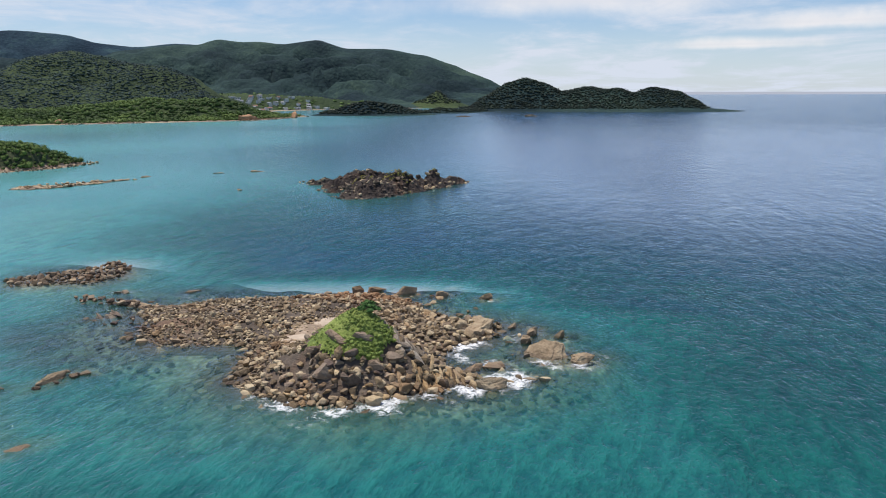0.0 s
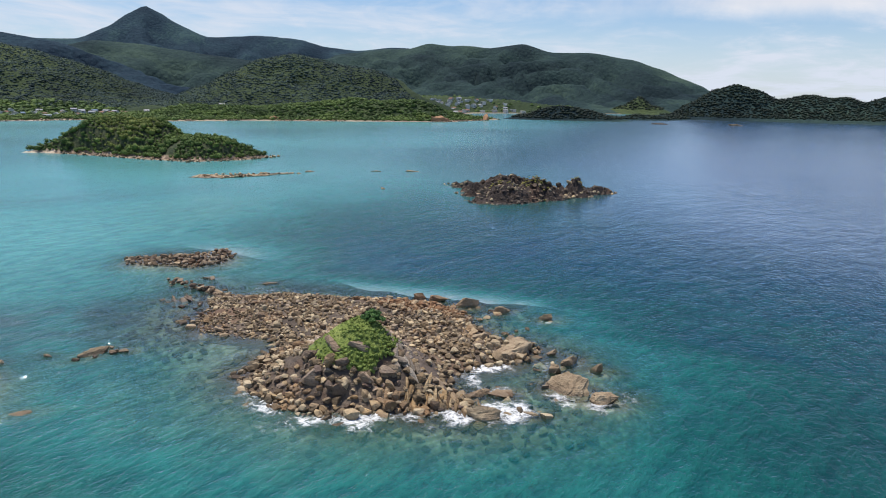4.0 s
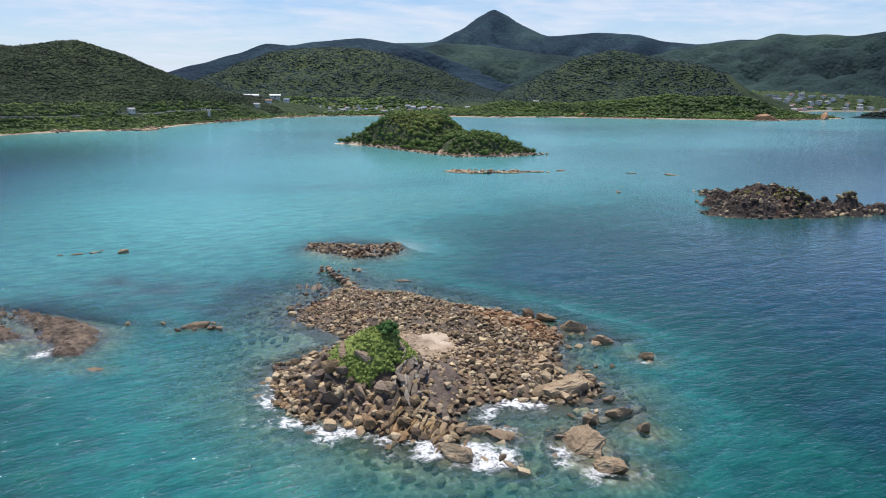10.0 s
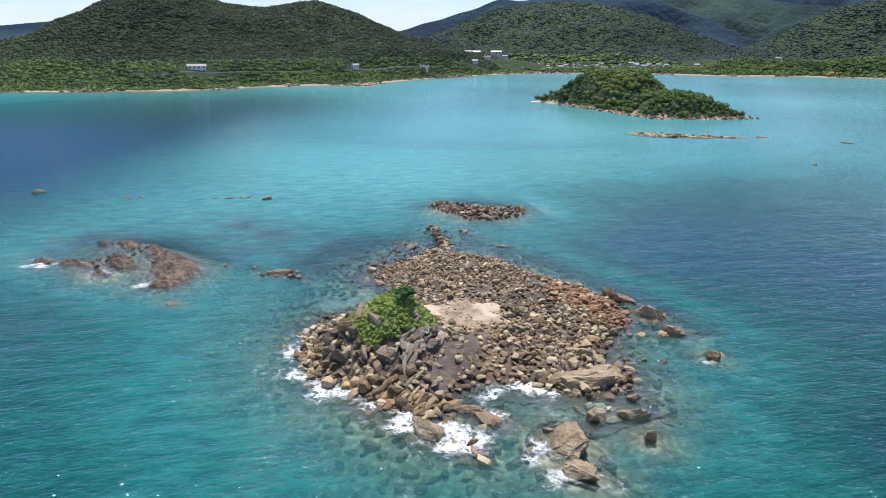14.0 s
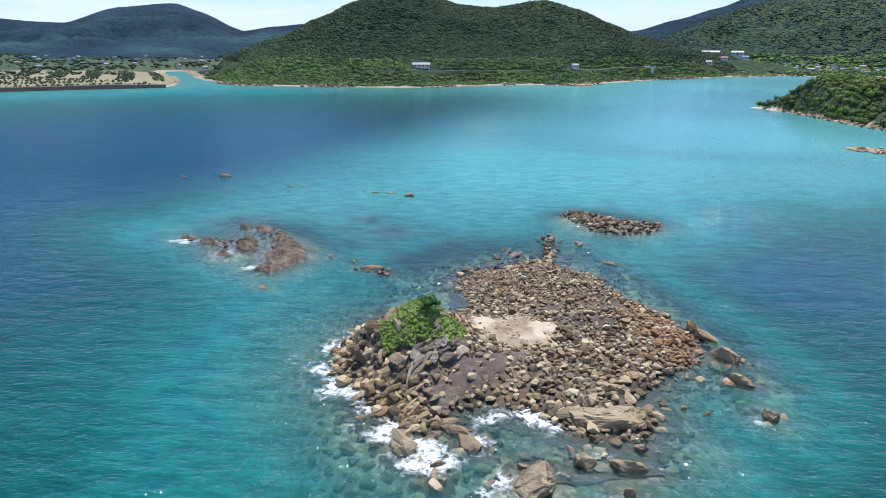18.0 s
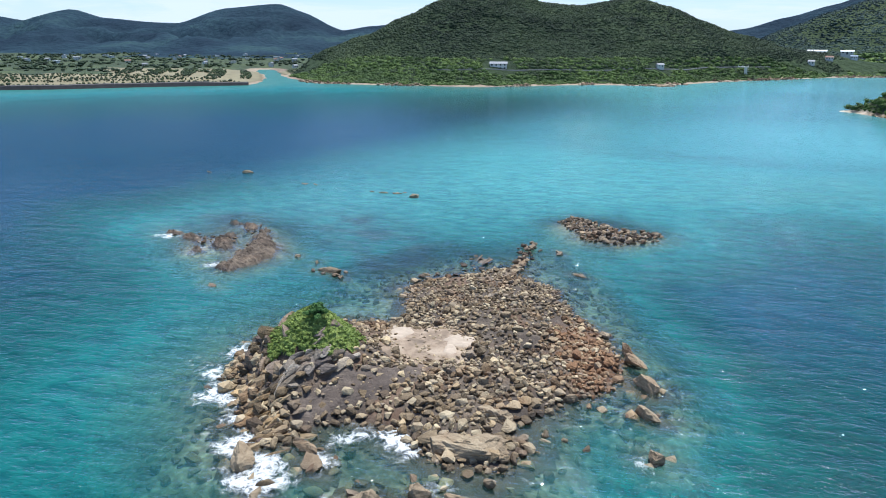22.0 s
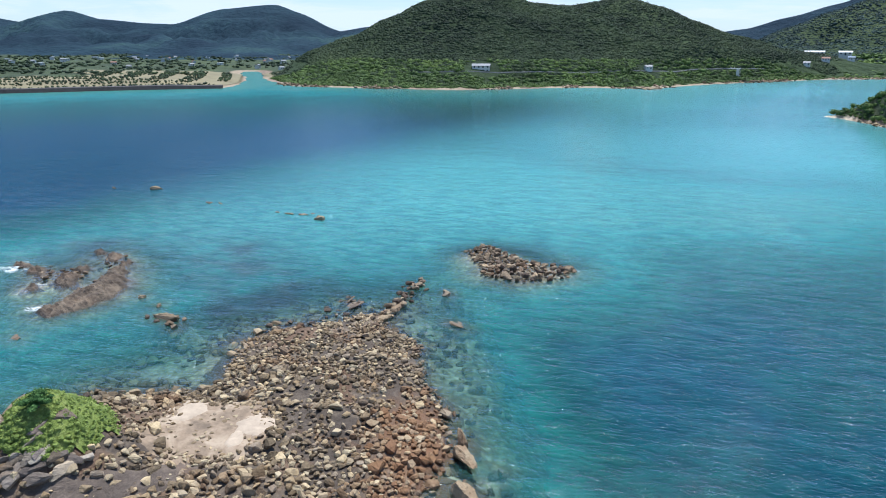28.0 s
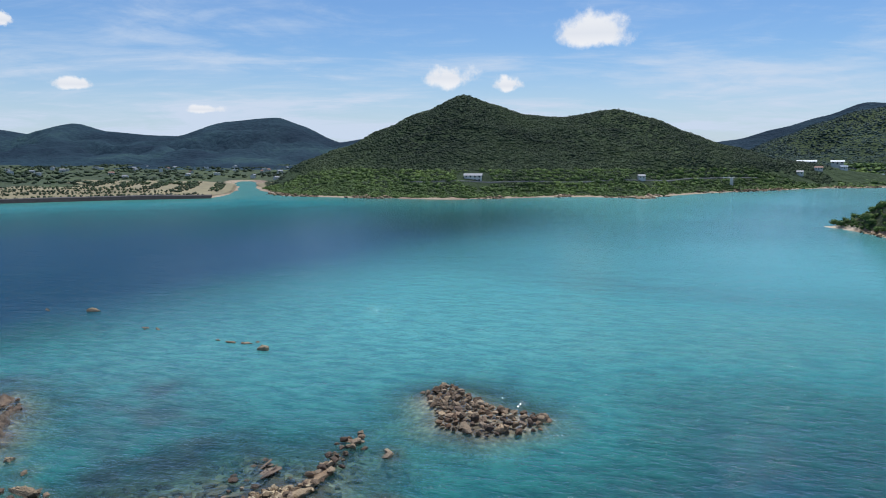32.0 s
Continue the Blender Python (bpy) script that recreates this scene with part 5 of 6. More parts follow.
def hollow_material():
    m, k, b, geo = material("pale_hollow_ground")
    pos = geo.outputs["Position"]
    f = k.math("ADD", k.math("MULTIPLY", k.noise(pos, 0.5, 4, 0.6, 0.5), 0.8), k.math("MULTIPLY", k.noise(pos, 3, 4), 0.2))
    k.link(k.ramp(f, [(0.36, (0.15, 0.112, 0.08)), (0.5, (0.27, 0.2, 0.138)), (0.64, (0.38, 0.3, 0.22))]), b.inputs["Base Color"])
    b.inputs["Roughness"].default_value = 0.95
    bump(k, b, f, 0.4, 0.2)
    return m


def turf_material():
    m, k, b, geo = material("mound_turf")
    pos = geo.outputs["Position"]
    f = k.math("ADD", k.math("MULTIPLY", k.noise(pos, 0.6, 4), 0.6), k.math("MULTIPLY", k.noise(pos, 9, 4, 0.7), 0.4))
    k.link(k.ramp(f, [(0.35, (0.09, 0.14, 0.025)), (0.52, (0.19, 0.25, 0.05)), (0.66, (0.32, 0.35, 0.11))]), b.inputs["Base Color"])
    b.inputs["Roughness"].default_value = 0.9
    bump(k, b, k.noise(pos, 9, 4, 0.7), 0.8, 0.2)
    return m


HOLLOW, TURF = hollow_material(), turf_material()
mound_top = build_island()


def build_pine(x, y, z):
    rng = np.random.RandomState(3)
    tree = thing("pine_tree", x, y, z - 0.1, 0, "small wind-bent dark green pine on top of the mound", "tree")
    bm = bmesh.new()
    rings = []
    for i in range(6):
        h, r = i * 0.26, 0.13 - 0.02 * i
        c = Vector((0.10 * math.sin(i * 0.8), 0.07 * i * 0.5, h))
        rings.append([bm.verts.new(c + Vector((r * math.cos(a), r * math.sin(a), 0))) for a in (j * math.tau / 8 for j in range(8))])
    for a, b in zip(rings, rings[1:]):
        for j in range(8):
            bm.faces.new((a[j], a[(j + 1) % 8], b[(j + 1) % 8], b[j]))
    bm.faces.new(rings[-1])
    part("trunk", bm, BARK, tree)
    for a, h, l in ((0.3, 0.6, 1.0), (1.5, 0.75, 0.9), (2.7, 0.55, 1.1), (3.8, 0.8, 0.9), (5.0, 0.7, 1.0), (0.9, 1.05, 0.7), (3.2, 1.1, 0.7)):
        bm = bmesh.new()
        bmesh.ops.create_cone(bm, cap_ends=True, segments=6, radius1=0.05, radius2=0.02, depth=l)
        ob = part("limb", bm, BARK, tree)
        ob.matrix_basis = pose(0.5 * l * math.cos(a), 0.5 * l * math.sin(a), h, 0, 74, math.degrees(a))
    spots = []
    for a, h, l in ((0.3, 0.7, 1.0), (1.5, 0.85, 0.9), (2.7, 0.65, 1.1), (3.8, 0.9, 0.9), (5.0, 0.75, 1.0), (0.9, 1.15, 0.6), (3.2, 1.2, 0.6), (2.0, 1.4, 0.2), (5.6, 1.1, 0.7)):
        for q in range(5):
            t = rng.uniform(0.4, 1.05)
            spots.append((l * t * math.cos(a) + rng.uniform(-.18, .18), l * t * math.sin(a) + rng.uniform(-.18, .18), h + rng.uniform(-.05, .16)))
    scatter("crown", [leaf_clump(rng, 70, 0.2, 0.5) for _ in range(3)], spots, rng.uniform(0.26, 0.46, len(spots)), rng.uniform(0, 6, len(spots)), rng, PINE, 0.3, tree)


build_pine(-10.9, 67.0, mound_top)

# ---- reef and single rocks in the water ----
ROCK_WORDS = "brown sea rock standing in the surf"
for i_, (x_, y_, l_, w_, h_, r_) in enumerate(SEA_ROCKS):
    size_ = "broad" if l_ > 3 else "small rounded" if l_ < 1.5 else "rounded"
    rock_mass("sea_rock", x_, y_, l_, w_, h_, r_, i_ + 1, ROCK_MASS, None, f"{size_} {ROCK_WORDS}", 0.2, 4 if l_ > 3 else 3, "rock", "rocks off the island")
for i_, (x_, y_, l_, w_, h_, r_) in enumerate(FAR_ROCKS):
    size_ = "long low" if l_ > 2 * w_ else "small"
    rock_mass("sea_rock", x_, y_, l_, w_, h_, r_, i_ + 60, ROCK_MASS, None, f"{size_} dark rock just above the water", 0.3, 4 if l_ > 5 else 3, "rock", "scattered rocks in the bay")


def build_west_reef():
    reef = thing("plate_reef", -54, 49, 0, 0, "broken brown rock plates of a low reef awash at its edges", "reef")
    gx, gy, faces = grid(np.arange(-74, -40, 0.35), np.arange(30, 57, 0.35))
    d = west_reef(gx, gy)
    z = np.where(d > 0, 0.75 * (1 - np.exp(-d / 0.7)), d * 0.5) + smooth(d, -0.2, 0.5) * (0.75 * ridged(gx * 0.5 + gy, gy * 0.8 - gx, 1.7, 4) - 0.34) - 0.08
    me = sheet("plate", gx + 54, gy - 49, z, faces, z > -0.5)
    me.polygons.foreach_set("use_smooth", np.zeros(len(me.polygons), bool))
    part("plate", me, ROCK_PLATE, reef, "fissured red-brown rock plate")


def build_reef():
    rng = np.random.RandomState(31)
    reef = thing("boulder_reef", -65, 105, 0, 0, "crescent reef of piled dark brown boulders", "reef")
    spots = spread(rng, (-75, 96, -56, 114), 5000, 0.8, lambda a, b: inside(a, b, REEF) + 0.6 * fbm(a, b, 3, 3) > -0.4)
    z = relief(spots[:, 0], spots[:, 1])
    s = inside(spots[:, 0], spots[:, 1], REEF)
    stone_copies(reef, "boulder", [tuple(p) for p in spots[:, :2]], z + 0.05 + 0.12 * np.clip(s, 0, 2), rng.uniform(0.32, 0.72, len(spots)), rng, ROCK_DARK, 0.25)


build_west_reef()
build_reef()


CRAGS = ((-31, 198.5, 10, 6.0, 40, 5.0), (-24.5, 206.5, 8, 5.5, 30, 6.4), (-34, 206, 6.5, 5, 70, 4.6), (-37, 226, 12, 4.2, 15, 4.6), (-14.3, 217, 4.6, 3.6, 50, 5.8), (-18.5, 214, 5.5, 3, 30, 3.2),
         (-9.0, 224.5, 7.5, 2.6, 48, 2.2), (-44, 212, 5, 3.2, 0, 2.6), (-49, 222, 6, 2.6, 30, 1.8), (-43, 203, 3, 2.2, 0, 1.5), (-54.5, 224, 2.5, 1.6, 0, 1.0), (-35, 216, 6, 5, 10, 3.4), (-27, 213, 6, 4, 20, 3.4))


def crag_height(x, y):
    z = np.full(np.shape(x), -1.2)
    for cx, cy, rx, ry, rot, h in CRAGS:
        z = np.maximum(z, (0.82 * h + 1.2) * blob(x, y, cx, cy, 0.9 * rx, 0.9 * ry, rot) - 1.2)
    return z + smooth(z, -1.0, 1.5) * (np.minimum(2.6 * ridged(x + 0.4 * y, y - 0.3 * x, 4.5, 4) - 1.2, 0.6) + 0.9 * ridged(x, y, 1.7, 2) - 0.2)


def build_rocky_islet():
    rng = np.random.RandomState(17)
    islet = thing("rocky_islet", -30, 212, 0, 0, "rugged dark crag islet with patches of dry grass", "islet")
    gx, gy, faces = grid(np.arange(-62, 4, 0.5), np.arange(188, 240, 0.5))
    z = crag_height(gx, gy)
    me = sheet("crag", gx + 30, gy - 212, z, faces, z > -0.7)
    me.polygons.foreach_set("use_smooth", np.zeros(len(me.polygons), bool))
    part("crag", me, CRAG, islet, "splintered dark rock")
    spots = spread(rng, (-60, 188, 2, 238), 16000, 0.95, lambda a, b: (crag_height(a, b) > -0.3))
    h = crag_height(spots[:, 0], spots[:, 1])
    br = rng.uniform(0.2, 1.0, len(spots)) ** 2 * 0.95 + 0.22
    stone_copies(islet, "block", [tuple(p) for p in spots[:280, :2]], h[:280], br[:280], rng, CRAG, 0.5, 1.05)
    rest = np.stack([spots[280:, 0] + 30, spots[280:, 1] - 212, h[280:]], 1)
    tagged(scatter("block_field", STONE_ARRAYS, rest, np.column_stack([br, br, br * 1.1])[280:], rng.uniform(0, 6.28, len(rest)), rng, CRAG, 0.6, islet), kind="stuff")
    tufts = spread(rng, (-42, 195, -10, 222), 6000, 0.5, lambda a, b: (blob(a, b, -26, 207, 7, 4.5) + 0.35 * fbm(a, b, 3, 2) > 0.45) | (blob(a, b, -14.6, 217, 2.6, 2) > 0.5) | (blob(a, b, -36, 206.5, 3.4, 2.2) > 0.55))
    tz = crag_height(tufts[:, 0], tufts[:, 1])
    tagged(scatter("dry_grass", CROWNS, np.stack([tufts[:, 0] + 30, tufts[:, 1] - 212, tz + 0.35], 1), rng.uniform(0.22, 0.5, len(tufts)), rng.uniform(0, 6, len(tufts)), rng, DRY_GRASS, 0.3, islet), kind="stuff")


DRY_GRASS = foliage_material("dry_grass_tufts", (0.07, 0.085, 0.02), (0.19, 0.18, 0.05), (0.34, 0.3, 0.1), 6)
build_rocky_islet()


# ---- the green island ----
GREEN_RIM = [(-272, 247), (-258, 250), (-240, 251.5), (-218, 249.5), (-195, 247.5), (-177, 248), (-168, 258), (-163, 270), (-162, 284), (-170, 284), (-185, 290), (-230, 288), (-260, 276), (-268, 258)]


def isle_height(x, y):
    s = inside(x, y, GREEN_RIM) + 1.2 * fbm(x, y, 6, 3)
    z = np.where(s > 0, np.minimum(s * 0.22, 1.3), np.maximum(s * 0.15, -2)) + 0.2 * fbm(x, y, 2.5, 3) * smooth(s, -1, 2)
    return np.maximum(z, hill_height("green_isle", x, y) * smooth(s, 0.5, 7.0) - 2 * smooth(-s, -1, 0))


def build_green_island():
    rng = np.random.RandomState(23)
    isle = thing("green_island", -218, 268, 0, 0, "wooded island with a rocky rim and a small sand spit", "island")
    gx, gy, faces = grid(np.arange(-285, -150, 1.2), np.arange(236, 302, 1.2))
    z = isle_height(gx, gy)
    part("land", sheet("land", gx + 218, gy - 268, z, faces, z > -0.8), ISLE_GROUND, isle, "rocky rim, sand and bare earth")
    spots = spread(rng, (-275, 245, -160, 292), 30000, 1.35, lambda a, b: (hill_height("green_isle", a, b) > 0.5) & (inside(a, b, GREEN_RIM) > 1.8) & (((a + 192) / 3.0) ** 2 + ((b - 253) / 9) ** 2 > 1))
    h = isle_height(spots[:, 0], spots[:, 1])
    r = rng.uniform(0.9, 1.0, len(spots)) * rng.choice([0.8, 1.1, 1.5, 2.1], len(spots), p=[0.3, 0.35, 0.25, 0.1])
    # trees inside one ellipse take the paler, yellower leaf colour
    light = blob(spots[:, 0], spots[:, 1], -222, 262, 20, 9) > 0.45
    for name, m, mat_ in (("dark_foliage", ~light, SHORE_WOOD), ("yellow_green_foliage", light, ISLE_WOOD)):
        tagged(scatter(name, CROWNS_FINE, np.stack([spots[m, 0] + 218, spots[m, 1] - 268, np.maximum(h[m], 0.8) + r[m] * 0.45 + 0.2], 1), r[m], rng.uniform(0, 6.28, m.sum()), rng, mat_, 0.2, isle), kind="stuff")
    rim = spread(rng, (-270, 240, -152, 296), 2600, 1.5, lambda a, b: np.abs(inside(a, b, GREEN_RIM) + 0.2) < 1.6 + 1.2 * smooth(a, -200, -170))
    rim = rim[rim[:, 0] > -250]
    tagged(scatter("rim_rubble", STONE_ARRAYS, np.stack([rim[:, 0] + 218, rim[:, 1] - 268, np.full(len(rim), 0.35)], 1), rng.uniform(0.4, 1.1, len(rim)), rng.uniform(0, 6.28, len(rim)), rng, ROCK, 0.3, isle), kind="stuff")
    # the flat rock shelf off its end
    shelf = thing("rock_shelf", -132, 215, 0, 40, "low flat tan rock shelf awash at its edges", "rock")
    for i, (x, y, l, w, h, rot) in enumerate(((-136, 210, 20, 15, 0.5, 35), (-128, 219, 16, 9, 0.4, 40), (-121, 227, 9, 2.5, 0.5, 45), (-116.5, 238, 5, 2, 0.5, 60), (-140, 206, 8, 4, 0.5, 20))):
        rock_mass("ledge", x, y, l, w, h, rot, 130 + i, ROCK_MASS, shelf, "", 0.3, 4)


def isle_material():
    m, k, b, geo = material("isle_ground")
    pos = geo.outputs["Position"]
    sep = k.add("ShaderNodeSeparateXYZ")
    k.link(pos, sep.inputs[0])
    rocky = k.ramp(k.noise(pos, 0.5, 6, 0.65), [(0.35, (0.1, 0.07, 0.05)), (0.52, (0.26, 0.19, 0.13)), (0.68, (0.45, 0.36, 0.27))])
    sandy = k.ramp(k.noise(pos, 1.0, 3), [(0.3, (0.45, 0.36, 0.26)), (0.7, (0.6, 0.5, 0.38))])
    col = k.mix(k.step(sep.outputs[0], -252, -258), rocky, sandy)
    soil = k.ramp(k.noise(pos, 0.3, 4), [(0.4, (0.02, 0.036, 0.012)), (0.66, (0.075, 0.085, 0.035))])
    col = k.mix(k.step(sep.outputs[2], 1.4, 2.2), col, soil)
    k.link(col, b.inputs["Base Color"])
    b.inputs["Roughness"].default_value = 0.95
    bump(k, b, k.noise(pos, 0.8, 5, 0.7), 0.8, 0.8)
    return m


ISLE_GROUND = isle_material()
build_green_island()
rock_mass("sea_rock", 55, 845, 16, 5, 2.0, 10, 151, CRAG, None, "dark low skerry off the headland", 0.35, 3, "rock", "skerries")
rock_mass("sea_rock", -23, 827, 20, 4, 1.6, 0, 152, CRAG, None, "dark low skerry off the headland", 0.35, 3, "rock", "skerries")
rock_mass("sea_rock", 325, 1060, 40, 8, 2.5, 0, 153, CRAG, None, "rocky point at the headland's end", 0.35, 3, "rock", "skerries")


# ---- rubble round the far rocks ----
def rubble(title, label, blobs, n, gap, size, seed, mat_, group="", lift=0.0):
    """Loose stones strewn over a patch of reef, each a part of it."""
    rng = np.random.RandomState(seed)
    cx, cy = blobs[0][:2]
    heap = thing(title, cx, cy, 0, 0, label, "reef", group)
    xs, ys = [b[0] for b in blobs], [b[1] for b in blobs]
    far = max(max(b[2:4]) for b in blobs)
    spots = spread(rng, (min(xs) - far, min(ys) - far, max(xs) + far, max(ys) + far), n, gap,
                   lambda a, b: sum(blob(a, b, *q) for q in blobs) + 0.25 * fbm(a, b, 3, 2) > 0.55)
    r = size * rng.uniform(0.5, 1.3, len(spots))
    stone_copies(heap, "stone", [tuple(p) for p in spots[:, :2]], rng.uniform(-0.35, 0.18, len(spots)) - 0.1 + lift, r, rng, mat_, 0.25, 0.8)


rubble("reef_rubble", "scattered dark stones of a reef awash in the bay", [(-58.5, 42.5, 5, 2.6, 35), (-53, 50, 8, 3, 0), (-62, 36, 4, 2.2, 50), (-66, 46, 5, 2.5, 10)], 1800, 0.95, 0.46, 71, ROCK_DARK)
rubble("reef_rubble", "few brown stones breaking the surface", [(-43, 62.6, 3.2, 1.8, 70)], 300, 0.9, 0.45, 72, ROCK_DARK)
rubble("reef_rubble", "thin line of low stones breaking the surface", [(-95, 66.5, 0.8, 4.0, 15), (-104, 48, 0.6, 3.0, 15)], 500, 0.9, 0.4, 73, ROCK_DARK)
rubble("reef_rubble", "loose stones beyond the end of the spit", [(-54, 91, 5, 2.2, 20), (-47, 83, 5, 3.4, 15), (-40, 77, 4, 3, 0)], 900, 1.1, 0.5, 74, ROCK_DARK)
rubble("reef_rubble", "dark blocks heaped along the narrow spit", [(-43.6, 87.6, 3.6, 1.3, 160), (-50, 89.8, 4.6, 1.2, 168), (-56, 91, 2.6, 1.1, 160)], 900, 0.75, 0.55, 78, ROCK_DARK, "", 0.35)
rubble("reef_rubble", "stones off the island's outer shore", [(-6, 92, 4, 2, 60), (-1, 87.5, 3.5, 2, 60), (4.5, 77.5, 2.5, 1.5, 60)], 500, 1.0, 0.5, 75, ROCK)
rubble("reef_rubble", "tan stones lying on the flat rock shelf", [(-136, 210, 10, 6.5, 35), (-127, 219, 8, 4, 40), (-119, 229, 4, 1.5, 45)], 1400, 1.2, 0.8, 77, ROCK, "", 0.3)
rubble("islet_rubble", "loose dark stones at the crag islet", [(-52, 222, 6, 3, 20), (-46, 206, 5, 3, 0), (-40, 198, 4, 2, 0), (-58, 226, 4, 2, 0)], 500, 1.5, 0.8, 76, ROCK_DARK)


# ---- shoreline of the far coast ----
def coast_stones():
    rng = np.random.RandomState(41)
    pts = []
    for (ax, ay), (bx, by), n in [(a, b, int(math.hypot(b[0] - a[0], b[1] - a[1]) * 1.5)) for a, b in zip(COAST[10:28], COAST[11:29])]:
        t = rng.uniform(0, 1, n)
        keep = fbm(ax + (bx - ax) * t, ay + (by - ay) * t, 35, 2) > -0.05
        pts.append(np.stack([ax + (bx - ax) * t + rng.normal(0, 3.0, n), ay + (by - ay) * t + rng.normal(0, 3.0, n)], 1)[keep])
    p = np.concatenate(pts)
    z = np.maximum(ground_height(p[:, 0], p[:, 1]), -0.2)
    tagged(scatter("shore_stones", STONE_ARRAYS[:8], np.column_stack([p, z + 0.1]), rng.uniform(0.5, 1.9, len(p)), rng.uniform(0, 6.28, len(p)), rng, ROCK_DARK, 0.3),
           "brown stones along the foot of the wooded shore", "stones", kind="stuff")


coast_stones()
for i_, (x_, y_, l_, w_, h_, r_) in enumerate(((-238, 722, 26, 8, 6, 40), (-211, 800, 14, 9, 8, 80), (-384, 634, 12, 8, 6, 30), (-438, 216, 24, 8, 1.6, 60), (-70, 1290, 20, 14, 12, 0))):
    rock_mass("earth_cliff" if i_ < 3 else "shore_rock", x_, y_, l_, w_, h_, r_, 160 + i_, EARTH if i_ < 3 else ROCK_MASS, None,
              "bare orange earth cliff above the beach" if i_ < 3 else "brown rock ledge at the foot of the shore", 0.3, 3, "cliff" if i_ < 3 else "rock")


def strip(name, line, width, lift, mat_, label, category, high=0.4, names=("house_hill",)):
    """A long band that follows the ground: road, sea wall or revetment."""
    pts = []
    for (ax, ay), (bx, by) in zip(line, line[1:]):
        n = max(int(math.hypot(bx - ax, by - ay) / 6), 1)
        pts += [(ax + (bx - ax) * i / n, ay + (by - ay) * i / n) for i in range(n)]
    pts.append(line[-1])
    p = np.array(pts, float)
    for _ in range(6):
        p[1:-1] = 0.25 * p[:-2] + 0.5 * p[1:-1] + 0.25 * p[2:]
    z = land_height(p[:, 0], p[:, 1], names)
    z = z + lift
    d = np.gradient(p, axis=0)
    d /= np.linalg.norm(d, axis=1)[:, None]
    side = np.stack([-d[:, 1], d[:, 0]], 1) * width / 2
    q = [np.column_stack([p + side * k, z + h]) for k, h in ((1.25, -high * 2), (1.0, 0), (-1.0, 0), (-1.25, -high * 2))]
    verts = np.stack(q, 1).reshape(-1, 3)
    i = np.arange(len(p) - 1)[:, None] * 4
    faces = np.concatenate([i + np.array([[a, a + 1, a + 5, a + 4]]) for a in range(3)])
    return tagged(part(name, raw_mesh(name, verts, faces, False), mat_), label, category, kind="structure")


strip("road", ROAD, 1.8, 0.15, ASPHALT, "pale coast road cut into the hill foot", "road", 0.3)
strip("sea_wall", [(-392, -420), (-402, -180), (-431, -120), (-449, -60)], 9.0, 2.0, BASALT, "dark stone breakwater before the sand flat", "breakwater", 1.4, ())
strip("quay", [(-541, 452), (-528, 470), (-515, 500), (-500, 512)], 6.0, 0.5, CONCRETE, "grey concrete pier at the village beach", "pier", 1.2, ())
strip("quay", [(-322, 962), (-304, 1000), (-292, 1040), (-285, 1075)], 8.0, 0.8, CONCRETE, "grey harbour quay below the town", "quay", 1.2, ())


def sand_flat():
    rng = np.random.RandomState(51)
    gx, gy, faces = grid(np.arange(-640, -396, 4.0), np.arange(-460, -62, 4.0))
    s = inside(gx, gy, COAST)
    z = ground_height(gx, gy) + 0.25
    keep = (s > 4) & (s < 120 + 30 * fbm(gx, gy, 60, 2))
    tagged(part("sand_flat", sheet("sand_flat", gx, gy, z, faces, keep), BEACH), "pale bare sand flat behind the breakwater", "sand", kind="structure")
    rows = spread(rng, (-620, -460, -400, -64), 26000, 2.5, lambda a, b: (inside(a, b, COAST) > 10) & (inside(a, b, COAST) < 125) & (np.abs(((inside(a, b, COAST)) % 24) - 12) < 5.5) & (fbm(a, b, 30, 2) > -0.5))
    r = rng.uniform(0.7, 1.5, len(rows))
    tagged(scatter("planted_pines", CROWNS_FAR, np.column_stack([rows[:, :2], ground_height(rows[:, 0], rows[:, 1]) + r * 0.8]), np.column_stack([r, r, r * 1.5]), rng.uniform(0, 6.28, len(rows)), rng, FOREST, 0.1),
           "rows of young dark pines on the sand flat", "trees", kind="stuff")


sand_flat()


# ---- buildings ----
def box(bm, x0, y0, z0, x1, y1, z1):
    v = [bm.verts.new(p) for p in ((x0, y0, z0), (x1, y0, z0), (x1, y1, z0), (x0, y1, z0), (x0, y0, z1), (x1, y0, z1), (x1, y1, z1), (x0, y1, z1))]
    for f in ((0, 3, 2, 1), (4, 5, 6, 7), (0, 1, 5, 4), (1, 2, 6, 5), (2, 3, 7, 6), (3, 0, 4, 7)):
        bm.faces.new([v[i] for i in f])


